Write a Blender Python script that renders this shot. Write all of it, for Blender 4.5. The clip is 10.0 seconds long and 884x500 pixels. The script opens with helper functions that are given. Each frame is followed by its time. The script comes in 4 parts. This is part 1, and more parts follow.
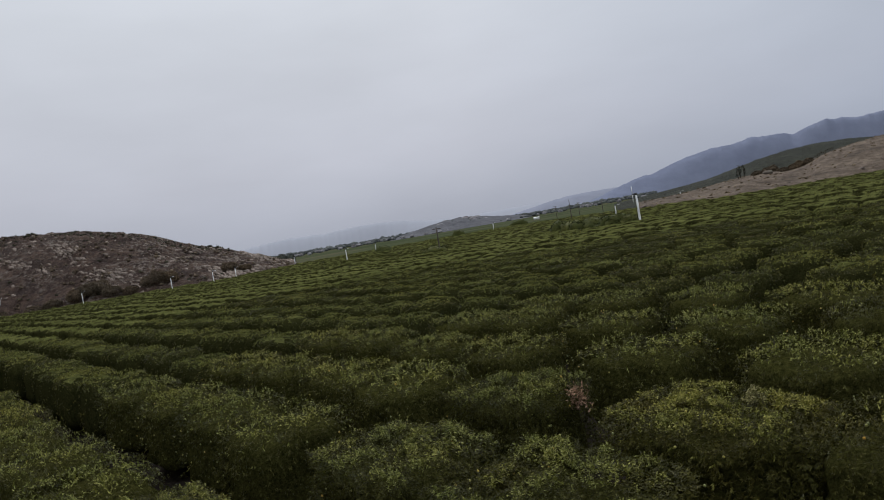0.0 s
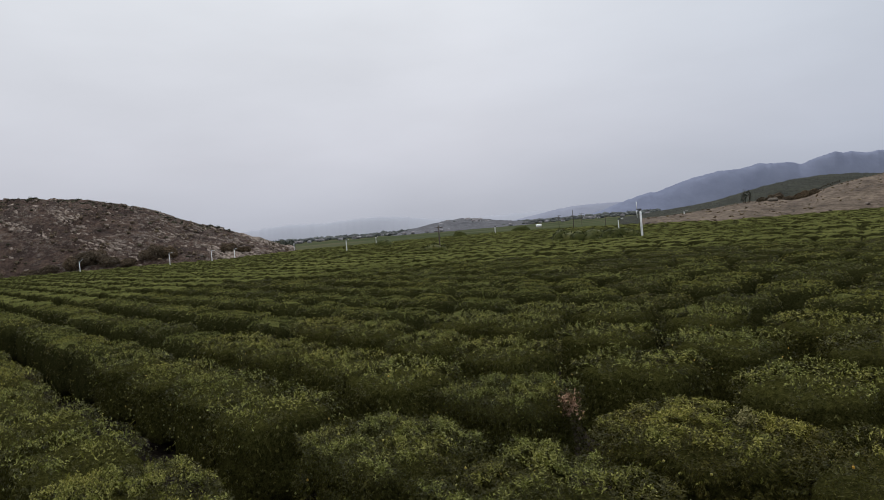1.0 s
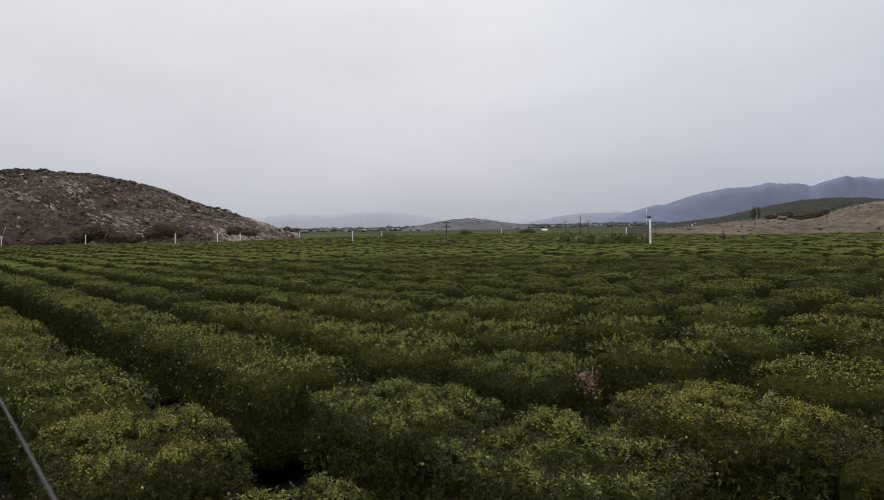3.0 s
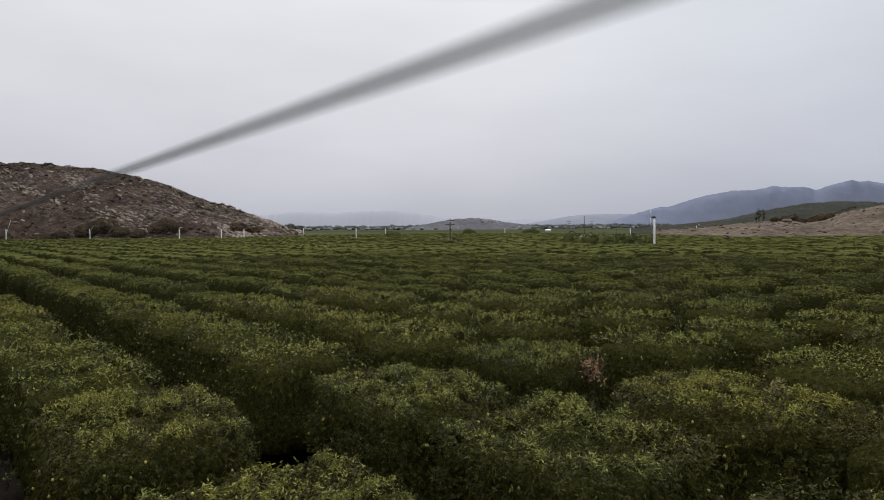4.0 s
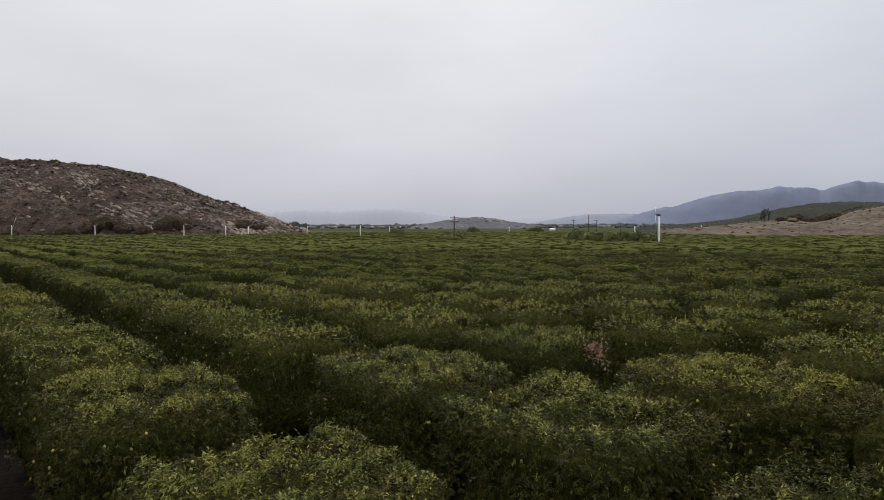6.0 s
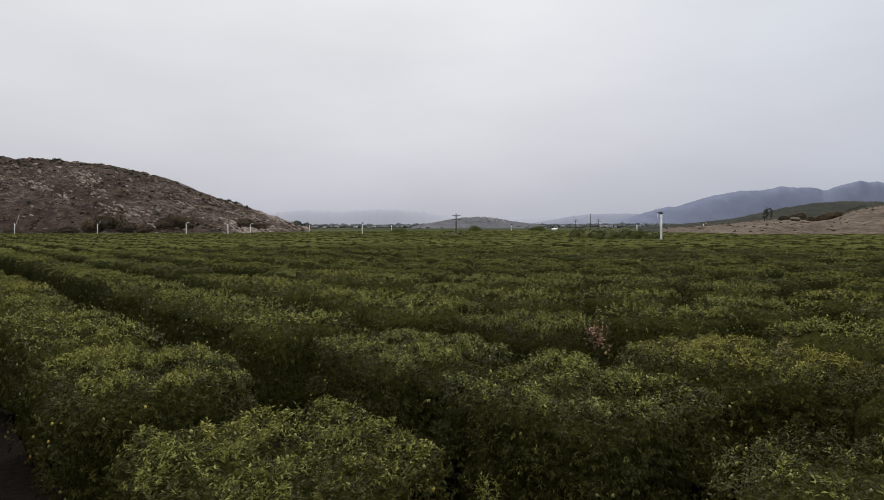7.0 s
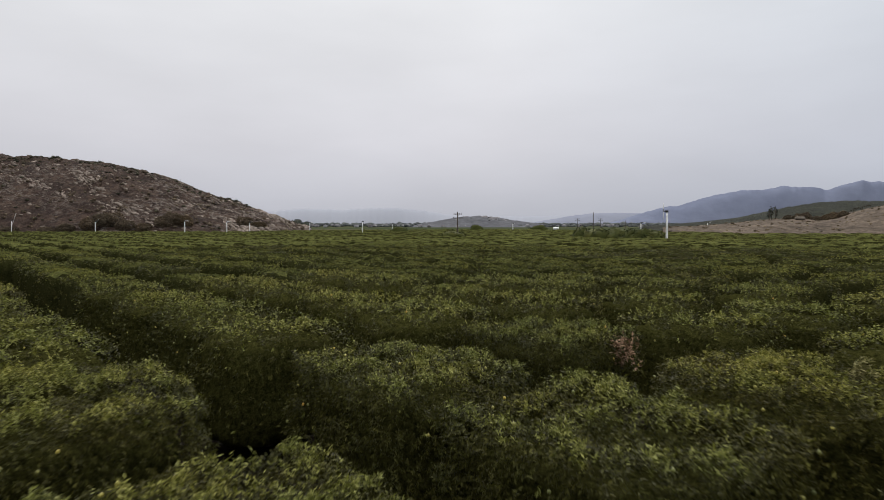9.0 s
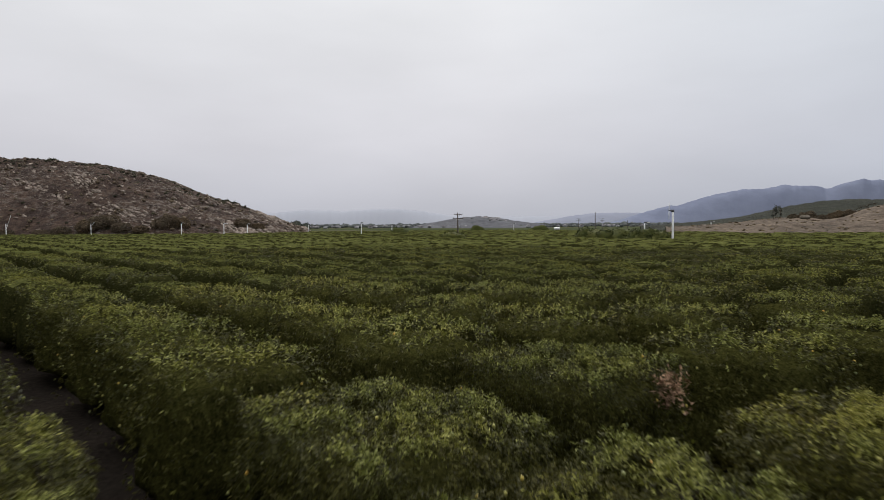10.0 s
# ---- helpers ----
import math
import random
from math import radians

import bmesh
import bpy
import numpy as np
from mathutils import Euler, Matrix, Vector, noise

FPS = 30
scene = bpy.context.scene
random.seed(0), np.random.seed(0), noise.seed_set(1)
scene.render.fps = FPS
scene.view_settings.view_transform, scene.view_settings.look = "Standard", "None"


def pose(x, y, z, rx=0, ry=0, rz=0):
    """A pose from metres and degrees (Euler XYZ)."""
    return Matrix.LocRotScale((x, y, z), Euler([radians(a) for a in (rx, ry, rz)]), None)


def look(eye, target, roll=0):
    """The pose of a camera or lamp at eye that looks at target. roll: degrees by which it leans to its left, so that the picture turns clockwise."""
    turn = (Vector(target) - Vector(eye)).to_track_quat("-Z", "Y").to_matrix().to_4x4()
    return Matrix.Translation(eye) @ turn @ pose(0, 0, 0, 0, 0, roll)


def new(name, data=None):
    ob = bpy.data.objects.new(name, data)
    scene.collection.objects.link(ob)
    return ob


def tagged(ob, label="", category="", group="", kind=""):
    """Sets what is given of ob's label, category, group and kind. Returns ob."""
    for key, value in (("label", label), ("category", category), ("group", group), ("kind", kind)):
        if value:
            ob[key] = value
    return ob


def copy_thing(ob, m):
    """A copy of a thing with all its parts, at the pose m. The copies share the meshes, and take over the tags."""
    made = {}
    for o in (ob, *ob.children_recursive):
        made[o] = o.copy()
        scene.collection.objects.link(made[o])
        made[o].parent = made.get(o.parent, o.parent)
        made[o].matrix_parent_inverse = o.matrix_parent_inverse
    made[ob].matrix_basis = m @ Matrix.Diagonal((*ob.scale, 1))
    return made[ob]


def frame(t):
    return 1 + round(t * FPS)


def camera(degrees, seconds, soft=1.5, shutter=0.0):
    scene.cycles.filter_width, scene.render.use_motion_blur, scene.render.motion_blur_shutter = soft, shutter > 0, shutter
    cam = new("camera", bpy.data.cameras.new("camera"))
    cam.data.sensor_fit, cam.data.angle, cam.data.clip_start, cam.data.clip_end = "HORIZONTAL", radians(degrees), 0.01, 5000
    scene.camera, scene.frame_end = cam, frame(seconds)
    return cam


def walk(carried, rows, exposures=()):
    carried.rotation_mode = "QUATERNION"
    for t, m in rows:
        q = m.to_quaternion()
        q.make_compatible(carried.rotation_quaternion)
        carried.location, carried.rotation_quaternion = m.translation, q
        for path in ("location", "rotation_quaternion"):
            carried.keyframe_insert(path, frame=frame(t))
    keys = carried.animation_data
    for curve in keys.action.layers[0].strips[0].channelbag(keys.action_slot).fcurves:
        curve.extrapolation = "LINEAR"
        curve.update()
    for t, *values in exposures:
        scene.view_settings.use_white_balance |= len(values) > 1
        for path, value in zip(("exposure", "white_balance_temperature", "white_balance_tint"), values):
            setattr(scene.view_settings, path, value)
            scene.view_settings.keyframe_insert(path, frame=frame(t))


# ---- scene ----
cam = camera(68, 10.0, soft=0.8, shutter=0.65)
PATH = [
    (0, (0.757, 0.166, 7.552), (0.317, 2.116, 7.485), -9.7),
    (0.5, (0.767, 0.136, 7.577), (0.329, 2.086, 7.51), -6.9),
    (1, (0.624, 0.113, 7.484), (0.185, 2.063, 7.415), -4.8),
    (1.5, (0.457, 0.109, 7.301), (0.017, 2.059, 7.23), -3.4),
    (2, (0.295, 0.151, 7.085), (-0.149, 2.099, 7.014), -2.3),
    (2.5, (0.144, 0.184, 6.893), (-0.303, 2.132, 6.822), -1.6),
    (3.8, (-0.022, 0.235, 6.44), (-0.48, 2.179, 6.367), -0.5),
    (3.9, (-0.028, 0.238, 6.403), (-0.487, 2.182, 6.33), -0.45),
    (4, (-0.033, 0.241, 6.364), (-0.493, 2.186, 6.291), -0.4),
    (4.5, (-0.042, 0.262, 6.284), (-0.506, 2.206, 6.21), -0.3),
    (5, (-0.039, 0.288, 6.224), (-0.506, 2.231, 6.149), -0.2),
    (5.2, (-0.038, 0.294, 6.153), (-0.506, 2.237, 6.078), -0.2),
    (6.5, (-0.026, 0.32, 5.774), (-0.501, 2.261, 5.698), -0.1),
    (7, (0.001, 0.326, 5.54), (-0.477, 2.266, 5.464), -0.1),
    (7.5, (-0.001, 0.359, 5.467), (-0.48, 2.299, 5.389), -0.1),
    (8, (-0.101, 0.73, 5.427), (-0.581, 2.67, 5.349), -0.0),
    (8.5, (-0.298, 1.436, 5.42), (-0.779, 3.376, 5.342), -0.0),
    (9, (-0.581, 2.597, 5.435), (-1.062, 4.536, 5.356), -0.0),
    (9.5, (-0.857, 3.894, 5.452), (-1.339, 5.833, 5.374), -0.2),
    (10, (-1.187, 5.538, 5.485), (-1.67, 7.477, 5.408), -0.3),
]
walk(cam, [(t, look(eye, target, roll)) for t, eye, target, roll in PATH],
     [(0.0, -0.32, 6100, 10), (1.0, -0.1, 6250, 10), (2.5, -0.05, 6380, 10), (5.0, 0.0, 6420, 10), (10.0, 0.0, 6480, 10)])

# a quiet overcast noon: a grey cloud deck over all, with a very wide, weak sun behind it
world = bpy.data.worlds.new("overcast_sky")
scene.world = world
world.use_nodes = True
wn, wl = world.node_tree.nodes, world.node_tree.links
wn.clear()
w_out = wn.new("ShaderNodeOutputWorld")
w_bg = wn.new("ShaderNodeBackground")
w_sky = wn.new("ShaderNodeTexSky")
w_sky.sky_type, w_sky.sun_disc = "NISHITA", False
w_sky.sun_elevation, w_sky.sun_rotation = radians(47), radians(-9)
w_sky.dust_density, w_sky.air_density = 6.0, 1.0
w_hsv = wn.new("ShaderNodeHueSaturation")
w_hsv.inputs["Saturation"].default_value = 0.12
w_hsv.inputs["Value"].default_value = 0.06
w_co = wn.new("ShaderNodeTexCoord")
w_sep = wn.new("ShaderNodeSeparateXYZ")
w_ramp = wn.new("ShaderNodeValToRGB")
w_ramp.color_ramp.elements[0].position, w_ramp.color_ramp.elements[0].color = 0.0, (0.53, 0.54, 0.6, 1)
w_ramp.color_ramp.elements[1].position, w_ramp.color_ramp.elements[1].color = 1.0, (1.4, 1.4, 1.4, 1)
w_mid = w_ramp.color_ramp.elements.new(0.12)
w_mid.color = (0.69, 0.688, 0.735, 1)
w_high = w_ramp.color_ramp.elements.new(0.34)
w_high.color = (0.83, 0.84, 0.865, 1)
w_map = wn.new("ShaderNodeMapping")
w_map.inputs["Scale"].default_value = (1.0, 1.0, 3.2)
w_noise = wn.new("ShaderNodeTexNoise")
w_noise.inputs["Scale"].default_value, w_noise.inputs["Detail"].default_value = 2.2, 5.0
w_nr = wn.new("ShaderNodeMapRange")
w_nr.inputs["From Min"].default_value, w_nr.inputs["From Max"].default_value = 0.3, 0.7
w_nr.inputs["To Min"].default_value, w_nr.inputs["To Max"].default_value = 0.93, 1.06
w_mul = wn.new("ShaderNodeMix")
w_mul.data_type, w_mul.blend_type = "RGBA", "MULTIPLY"
w_mul.inputs["Factor"].default_value = 1.0
w_mix = wn.new("ShaderNodeMix")
w_mix.data_type = "RGBA"
w_mix.inputs["Factor"].default_value = 0.92
wl.new(w_co.outputs["Generated"], w_sep.inputs[0])
wl.new(w_sep.outputs["Z"], w_ramp.inputs[0])
wl.new(w_co.outputs["Generated"], w_map.inputs[0])
wl.new(w_map.outputs[0], w_noise.inputs["Vector"])
wl.new(w_noise.outputs[0], w_nr.inputs[0])
wl.new(w_ramp.outputs[0], w_mul.inputs["A"])
wl.new(w_nr.outputs[0], w_mul.inputs["B"])
wl.new(w_sky.outputs[0], w_hsv.inputs["Color"])
wl.new(w_hsv.outputs[0], w_mix.inputs["A"])
w_dot = wn.new("ShaderNodeVectorMath")
w_dot.operation = "DOT_PRODUCT"
w_dot.inputs[1].default_value = (0.9709, 0.2396, 0.0)
w_side = wn.new("ShaderNodeMapRange")
w_side.inputs["From Min"].default_value, w_side.inputs["From Max"].default_value = 0.08, 0.62
w_tone = wn.new("ShaderNodeMix")
w_tone.data_type, w_tone.blend_type = "RGBA", "MULTIPLY"
w_tone.inputs["B"].default_value = (0.83, 0.87, 0.91, 1)
wl.new(w_co.outputs["Generated"], w_dot.inputs[0])
wl.new(w_dot.outputs["Value"], w_side.inputs[0])
wl.new(w_side.outputs[0], w_tone.inputs["Factor"])
wl.new(w_mul.outputs["Result"], w_tone.inputs["A"])
wl.new(w_tone.outputs["Result"], w_mix.inputs["B"])
wl.new(w_mix.outputs["Result"], w_bg.inputs["Color"])
wl.new(w_bg.outputs[0], w_out.inputs[0])
w_bg.inputs["Strength"].default_value = 1.0

sun_data = bpy.data.lights.new("sun", "SUN")
sun_data.energy, sun_data.angle, sun_data.color = 1.5, radians(22), (1.0, 0.97, 0.92)
sun = new("sun", sun_data)
sun.matrix_world = look((-25, 150, 165), (0, 0, 0))


# ---- materials ----
def material(name, rough=0.8, spec=0.3):
    m = bpy.data.materials.new(name)
    m.use_nodes = True
    b = m.node_tree.nodes["Principled BSDF"]
    b.inputs["Roughness"].default_value = rough
    b.inputs["Specular IOR Level"].default_value = spec
    return m, m.node_tree.nodes, m.node_tree.links, b


def ramp(nodes, *stops):
    r = nodes.new("ShaderNodeValToRGB")
    e = r.color_ramp.elements
    while len(e) < len(stops):
        e.new(0.5)
    for k, (p, c) in enumerate(stops):
        e[k].position, e[k].color = p, (*c, 1)
    return r


def noise_tex(nodes, links, scale, detail=6.0, where="Object", rough=0.6):
    co = nodes.new("ShaderNodeTexCoord")
    n = nodes.new("ShaderNodeTexNoise")
    n.inputs["Scale"].default_value, n.inputs["Detail"].default_value = scale, detail
    n.inputs["Roughness"].default_value = rough
    links.new(co.outputs[where], n.inputs["Vector"])
    return n


def mixed(nodes, links, kind, factor, a, b):
    m = nodes.new("ShaderNodeMix")
    m.data_type, m.blend_type = "RGBA", kind
    for socket, value in ((m.inputs["Factor"], factor), (m.inputs["A"], a), (m.inputs["B"], b)):
        if isinstance(value, (int, float)):
            socket.default_value = value
        elif isinstance(value, tuple):
            socket.default_value = (*value, 1)
        else:
            links.new(value, socket)
    return m.outputs["Result"]


def bump(nodes, links, bsdf, height, strength, distance):
    b = nodes.new("ShaderNodeBump")
    b.inputs["Strength"].default_value, b.inputs["Distance"].default_value = strength, distance
    links.new(height, b.inputs["Height"])
    links.new(b.outputs[0], bsdf.inputs["Normal"])


def two_tone(name, low, high, scale, fine, rough=0.85, spec=0.2, relief=0.4, depth=0.03, where="Object", tint=None, grit=0.42):
    """A matt surface with broad patches from low to high and a fine grain over them."""
    m, n, l, b = material(name, rough, spec)
    broad = noise_tex(n, l, scale, 5, where)
    grain = noise_tex(n, l, fine, 8, where)
    r = ramp(n, (0.32, low), (0.68, high))
    l.new(broad.outputs[0], r.inputs[0])
    g = ramp(n, (0.25, (1 - grit,) * 3), (0.75, (1 + grit,) * 3))
    l.new(grain.outputs[0], g.inputs[0])
    c = mixed(n, l, "MULTIPLY", 1.0, r.outputs[0], g.outputs[0])
    if tint:
        info = n.new("ShaderNodeObjectInfo")
        t = ramp(n, (0.0, tint[0]), (1.0, tint[1]))
        l.new(info.outputs["Random"], t.inputs[0])
        c = mixed(n, l, "MULTIPLY", 1.0, c, t.outputs[0])
    l.new(c, b.inputs["Base Color"])
    bump(n, l, b, grain.outputs[0], relief, depth)
    return m


def leaf_material(name, dark, mid, light, rough=0.5, lit_through=0.22, gloss=0.09):
    """Leaves: each one its own shade, broad patches of new growth, a little light coming through."""
    m, n, l, b = material(name, rough, gloss)
    geo = n.new("ShaderNodeNewGeometry")
    info = n.new("ShaderNodeObjectInfo")
    r = ramp(n, (0.0, [0.75 * c for c in dark]), (0.5, [0.88 * c for c in mid]), (0.8, [0.88 * c for c in light]), (1.0, [1.15 * c for c in light]))
    l.new(geo.outputs["Random Per Island"], r.inputs[0])
    patch = noise_tex(n, l, 0.9, 4)
    pr = ramp(n, (0.3, (0.78, 0.84, 0.8)), (0.7, (1.2, 1.13, 0.95)))
    l.new(patch.outputs[0], pr.inputs[0])
    c = mixed(n, l, "MULTIPLY", 1.0, r.outputs[0], pr.outputs[0])
    t = ramp(n, (0.0, (0.86, 0.88, 0.82)), (0.5, (1.0, 1.0, 0.94)), (1.0, (1.12, 1.06, 0.9)))
    l.new(info.outputs["Random"], t.inputs[0])
    c = mixed(n, l, "MULTIPLY", 1.0, c, t.outputs[0])
    l.new(c, b.inputs["Base Color"])
    tr = n.new("ShaderNodeBsdfTranslucent")
    l.new(c, tr.inputs["Color"])
    mix = n.new("ShaderNodeMixShader")
    mix.inputs[0].default_value = lit_through
    l.new(b.outputs[0], mix.inputs[1])
    l.new(tr.outputs[0], mix.inputs[2])
    l.new(mix.outputs[0], n["Material Output"].inputs["Surface"])
    return m


LEAF = leaf_material("citrus_leaf", (0.037, 0.0355, 0.0105), (0.058, 0.0558, 0.016), (0.091, 0.088, 0.0255), 0.48, 0.15, 0.07)
# new-growth colour, also lifted for light and sky glints on the tops
LIT_FLUSH = leaf_material("lit_new_citrus_leaf", (0.108, 0.114, 0.0225), (0.172, 0.178, 0.039), (0.315, 0.316, 0.115), 0.5, 0.26, 0.05)
LIT_FARFLUSH = leaf_material("lit_new_leaf_tuft", (0.105, 0.111, 0.03), (0.138, 0.144, 0.04), (0.185, 0.189, 0.058), 0.6, 0.2, 0.04)
# top masses: new growth, with the light from above put into the colour
LIT_NEWMASS = two_tone("lit_new_leaf_mass", (0.06, 0.064, 0.0195), (0.118, 0.123, 0.04), 1.6, 11.0, 1.0, 0.0, 1.0, 0.08, grit=0.62)
LIT_FARMASS = two_tone("lit_far_leaf_mass", (0.05, 0.054, 0.0165), (0.112, 0.117, 0.038), 0.06, 2.5, 1.0, 0.0, 0.6, 0.1, grit=0.45)
# dark sides: shade on the crown flanks put into the colour
SHADE_CANOPY = two_tone("leaf_mass", (0.02, 0.021, 0.0075), (0.04, 0.04, 0.0135), 1.3, 11.0, 1.0, 0.0, 1.0, 0.1, grit=0.62)
# core coloured dark in place of the shade between the leaves
SHADE_CORE = two_tone("shade_inner_leaves", (0.017, 0.017, 0.0055), (0.06, 0.059, 0.0165), 9.0, 26, 1.0, 0.0, 1.0, 0.05, grit=0.65)
DEAD = leaf_material("dead_leaf", (0.16, 0.095, 0.07), (0.27, 0.17, 0.135), (0.36, 0.25, 0.2), 0.8, 0.1)
PALE = leaf_material("pale_new_leaf", (0.16, 0.15, 0.06), (0.26, 0.24, 0.11), (0.34, 0.31, 0.17), 0.6, 0.25)
BARK = two_tone("citrus_bark", (0.07, 0.055, 0.042), (0.14, 0.115, 0.09), 3, 40)
CHAP = leaf_material("chaparral", (0.03, 0.024, 0.019), (0.052, 0.041, 0.032), (0.09, 0.07, 0.052), 0.9, 0.05, 0.05)
WEED = leaf_material("weed_leaf", (0.024, 0.034, 0.012), (0.042, 0.054, 0.018), (0.072, 0.08, 0.027), 0.7, 0.1)
# distance haze mixed into the leaf colour
FARTREE = leaf_material("hazed_far_leaf", (0.062, 0.069, 0.07), (0.083, 0.091, 0.09), (0.105, 0.112, 0.108), 0.9, 0.05, 0.05)
# blue-grey base holds the haze over the town
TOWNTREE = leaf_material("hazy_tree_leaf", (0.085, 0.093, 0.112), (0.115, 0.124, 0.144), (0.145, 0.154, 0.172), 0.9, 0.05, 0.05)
STRAW = leaf_material("straw", (0.075, 0.053, 0.037), (0.125, 0.092, 0.065), (0.19, 0.148, 0.108), 0.9, 0.1)
SCRUB = leaf_material("grey_green_scrub", (0.04, 0.04, 0.033), (0.062, 0.061, 0.05), (0.092, 0.089, 0.072), 0.9, 0.1, 0.02)
BRUSH = leaf_material("bare_brown_brush", (0.1, 0.077, 0.064), (0.145, 0.112, 0.094), (0.2, 0.158, 0.132), 0.9, 0.2, 0.02)
ROCK = two_tone("granite", (0.12, 0.1, 0.086), (0.34, 0.29, 0.25), 0.7, 3.5, 0.9, 0.15, 0.7, 0.2, tint=((0.55, 0.52, 0.5), (1.25, 1.2, 1.15)))
WHITE = two_tone("white_paint", (0.62, 0.62, 0.61), (0.78, 0.78, 0.77), 0.6, 6, 0.5, 0.4, 0.1, 0.01)
IRON = two_tone("dark_iron", (0.03, 0.03, 0.033), (0.06, 0.06, 0.065), 2, 20, 0.55, 0.5)
POLEWOOD = two_tone("weathered_pole_wood", (0.06, 0.048, 0.04), (0.12, 0.1, 0.085), 1.2, 12)
RUBBER = two_tone("black_cable_sheath", (0.012, 0.012, 0.013), (0.022, 0.022, 0.024), 8, 90, 0.6, 0.4, 0.1, 0.001, grit=0.15)
PORCELAIN = two_tone("insulator", (0.25, 0.24, 0.24), (0.4, 0.39, 0.39), 5, 30, 0.3, 0.5)
DRYGRASS = two_tone("dry_grass_slope", (0.07, 0.053, 0.039), (0.162, 0.125, 0.093), 0.1, 0.6, 0.95, 0.1, 1.0, 0.8, grit=0.6)
PLASTER = two_tone("pale_plaster", (0.15, 0.152, 0.158), (0.23, 0.232, 0.242), 0.3, 4, 0.9, 0.2, tint=((0.6, 0.57, 0.55), (2.2, 2.2, 2.2)))
BOARD = two_tone("weathered_board", (0.09, 0.075, 0.058), (0.14, 0.12, 0.095), 0.4, 5, 0.9, 0.1)
ROOF = two_tone("roof_sheet", (0.14, 0.135, 0.14), (0.24, 0.23, 0.235), 0.3, 4, 0.8, 0.2, tint=((0.6, 0.55, 0.54), (1.35, 1.35, 1.37)))


def hill_material():
    """Brown brush over pale broken granite, in patches down the slope."""
    m, n, l, b = material("brush_and_granite_slope", 0.95, 0.1)
    broad = noise_tex(n, l, 0.035, 6)
    fine = noise_tex(n, l, 0.42, 10, rough=0.75)
    stone = noise_tex(n, l, 0.55, 8, rough=0.8)
    r = ramp(n, (0.36, (0.03, 0.02, 0.0155)), (0.5, (0.068, 0.0445, 0.035)), (0.62, (0.108, 0.0735, 0.057)))
    l.new(fine.outputs[0], r.inputs[0])
    spots = ramp(n, (0.52, (0, 0, 0)), (0.56, (1, 1, 1)))
    l.new(stone.outputs[0], spots.inputs[0])
    where = ramp(n, (0.42, (0.1, 0.1, 0.1)), (0.56, (1, 1, 1)))
    l.new(broad.outputs[0], where.inputs[0])
    f = mixed(n, l, "MULTIPLY", 1.0, spots.outputs[0], where.outputs[0])
    brush = noise_tex(n, l, 0.11, 8, rough=0.7)
    shade = ramp(n, (0.4, (0.62, 0.6, 0.62)), (0.6, (1.3, 1.28, 1.22)))
    l.new(brush.outputs[0], shade.inputs[0])
    c = mixed(n, l, "MULTIPLY", 1.0, r.outputs[0], shade.outputs[0])
    l.new(mixed(n, l, "MIX", f, c, (0.2, 0.17, 0.145)), b.inputs["Base Color"])
    bump(n, l, b, fine.outputs[0], 1.0, 2.5)
    return m


def ground_material():
    """Bare orchard soil near by; farther out a plain of dull green and brown fields."""
    m, n, l, b = material("valley_ground", 1.0, 0.0)
    clod = noise_tex(n, l, 6.0, 8)
    field = noise_tex(n, l, 0.006, 4)
    r = ramp(n, (0.3, (0.014, 0.0115, 0.0095)), (0.7, (0.032, 0.026, 0.021)))
    l.new(clod.outputs[0], r.inputs[0])
    f = ramp(n, (0.35, (0.045, 0.056, 0.03)), (0.5, (0.062, 0.072, 0.038)), (0.66, (0.1, 0.09, 0.06)))
    l.new(field.outputs[0], f.inputs[0])
    co = n.new("ShaderNodeTexCoord")
    ln = n.new("ShaderNodeVectorMath")
    ln.operation = "LENGTH"
    l.new(co.outputs["Object"], ln.inputs[0])
    mr = n.new("ShaderNodeMapRange")
    mr.inputs["From Min"].default_value, mr.inputs["From Max"].default_value = 250, 380
    l.new(ln.outputs["Value"], mr.inputs[0])
    l.new(mixed(n, l, "MIX", mr.outputs[0], r.outputs[0], f.outputs[0]), b.inputs["Base Color"])
    bump(n, l, b, clod.outputs[0], 0.6, 0.08)
    return m


HILL = hill_material()
GROUND = ground_material()
# the blue and pale tones of these ranges are painted haze of distance
MOUNTAIN = two_tone("haze_blue_mountain", (0.172, 0.19, 0.26), (0.208, 0.228, 0.3), 0.003, 0.012, 1.0, 0.0, 0.2, 20, grit=0.06)
FARRANGE = two_tone("haze_pale_range", (0.37, 0.38, 0.425), (0.385, 0.395, 0.44), 0.002, 0.0005, 1.0, 0.0, 0.0, 1, grit=0.03)
PALERIDGE = two_tone("haze_blue_ridge", (0.255, 0.268, 0.325), (0.285, 0.298, 0.355), 0.003, 0.012, 1.0, 0.0, 0.2, 20, grit=0.05)
GREENHILL = two_tone("planted_green_slope", (0.016, 0.0185, 0.0125), (0.038, 0.038, 0.026), 0.045, 0.3, 0.95, 0.1, 1.0, 2.0, grit=0.7)
# haze is put into the grey of this hill
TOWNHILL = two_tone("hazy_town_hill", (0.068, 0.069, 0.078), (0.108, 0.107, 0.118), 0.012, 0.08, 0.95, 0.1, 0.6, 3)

# ---- shapes ----
EYE_MID = Vector((0.0, 0.36, 5.45))
AHEAD = Vector((-0.2396, 0.9709, 0.0))
RIGHT = Vector((0.9709, 0.2396, 0.0))


def spot(side, depth, z=0.0):
    """The place depth metres ahead along the valley, side metres to the right for each metre of it."""
    p = EYE_MID + AHEAD * depth + RIGHT * (side * depth)
    return Vector((p.x, p.y, z))


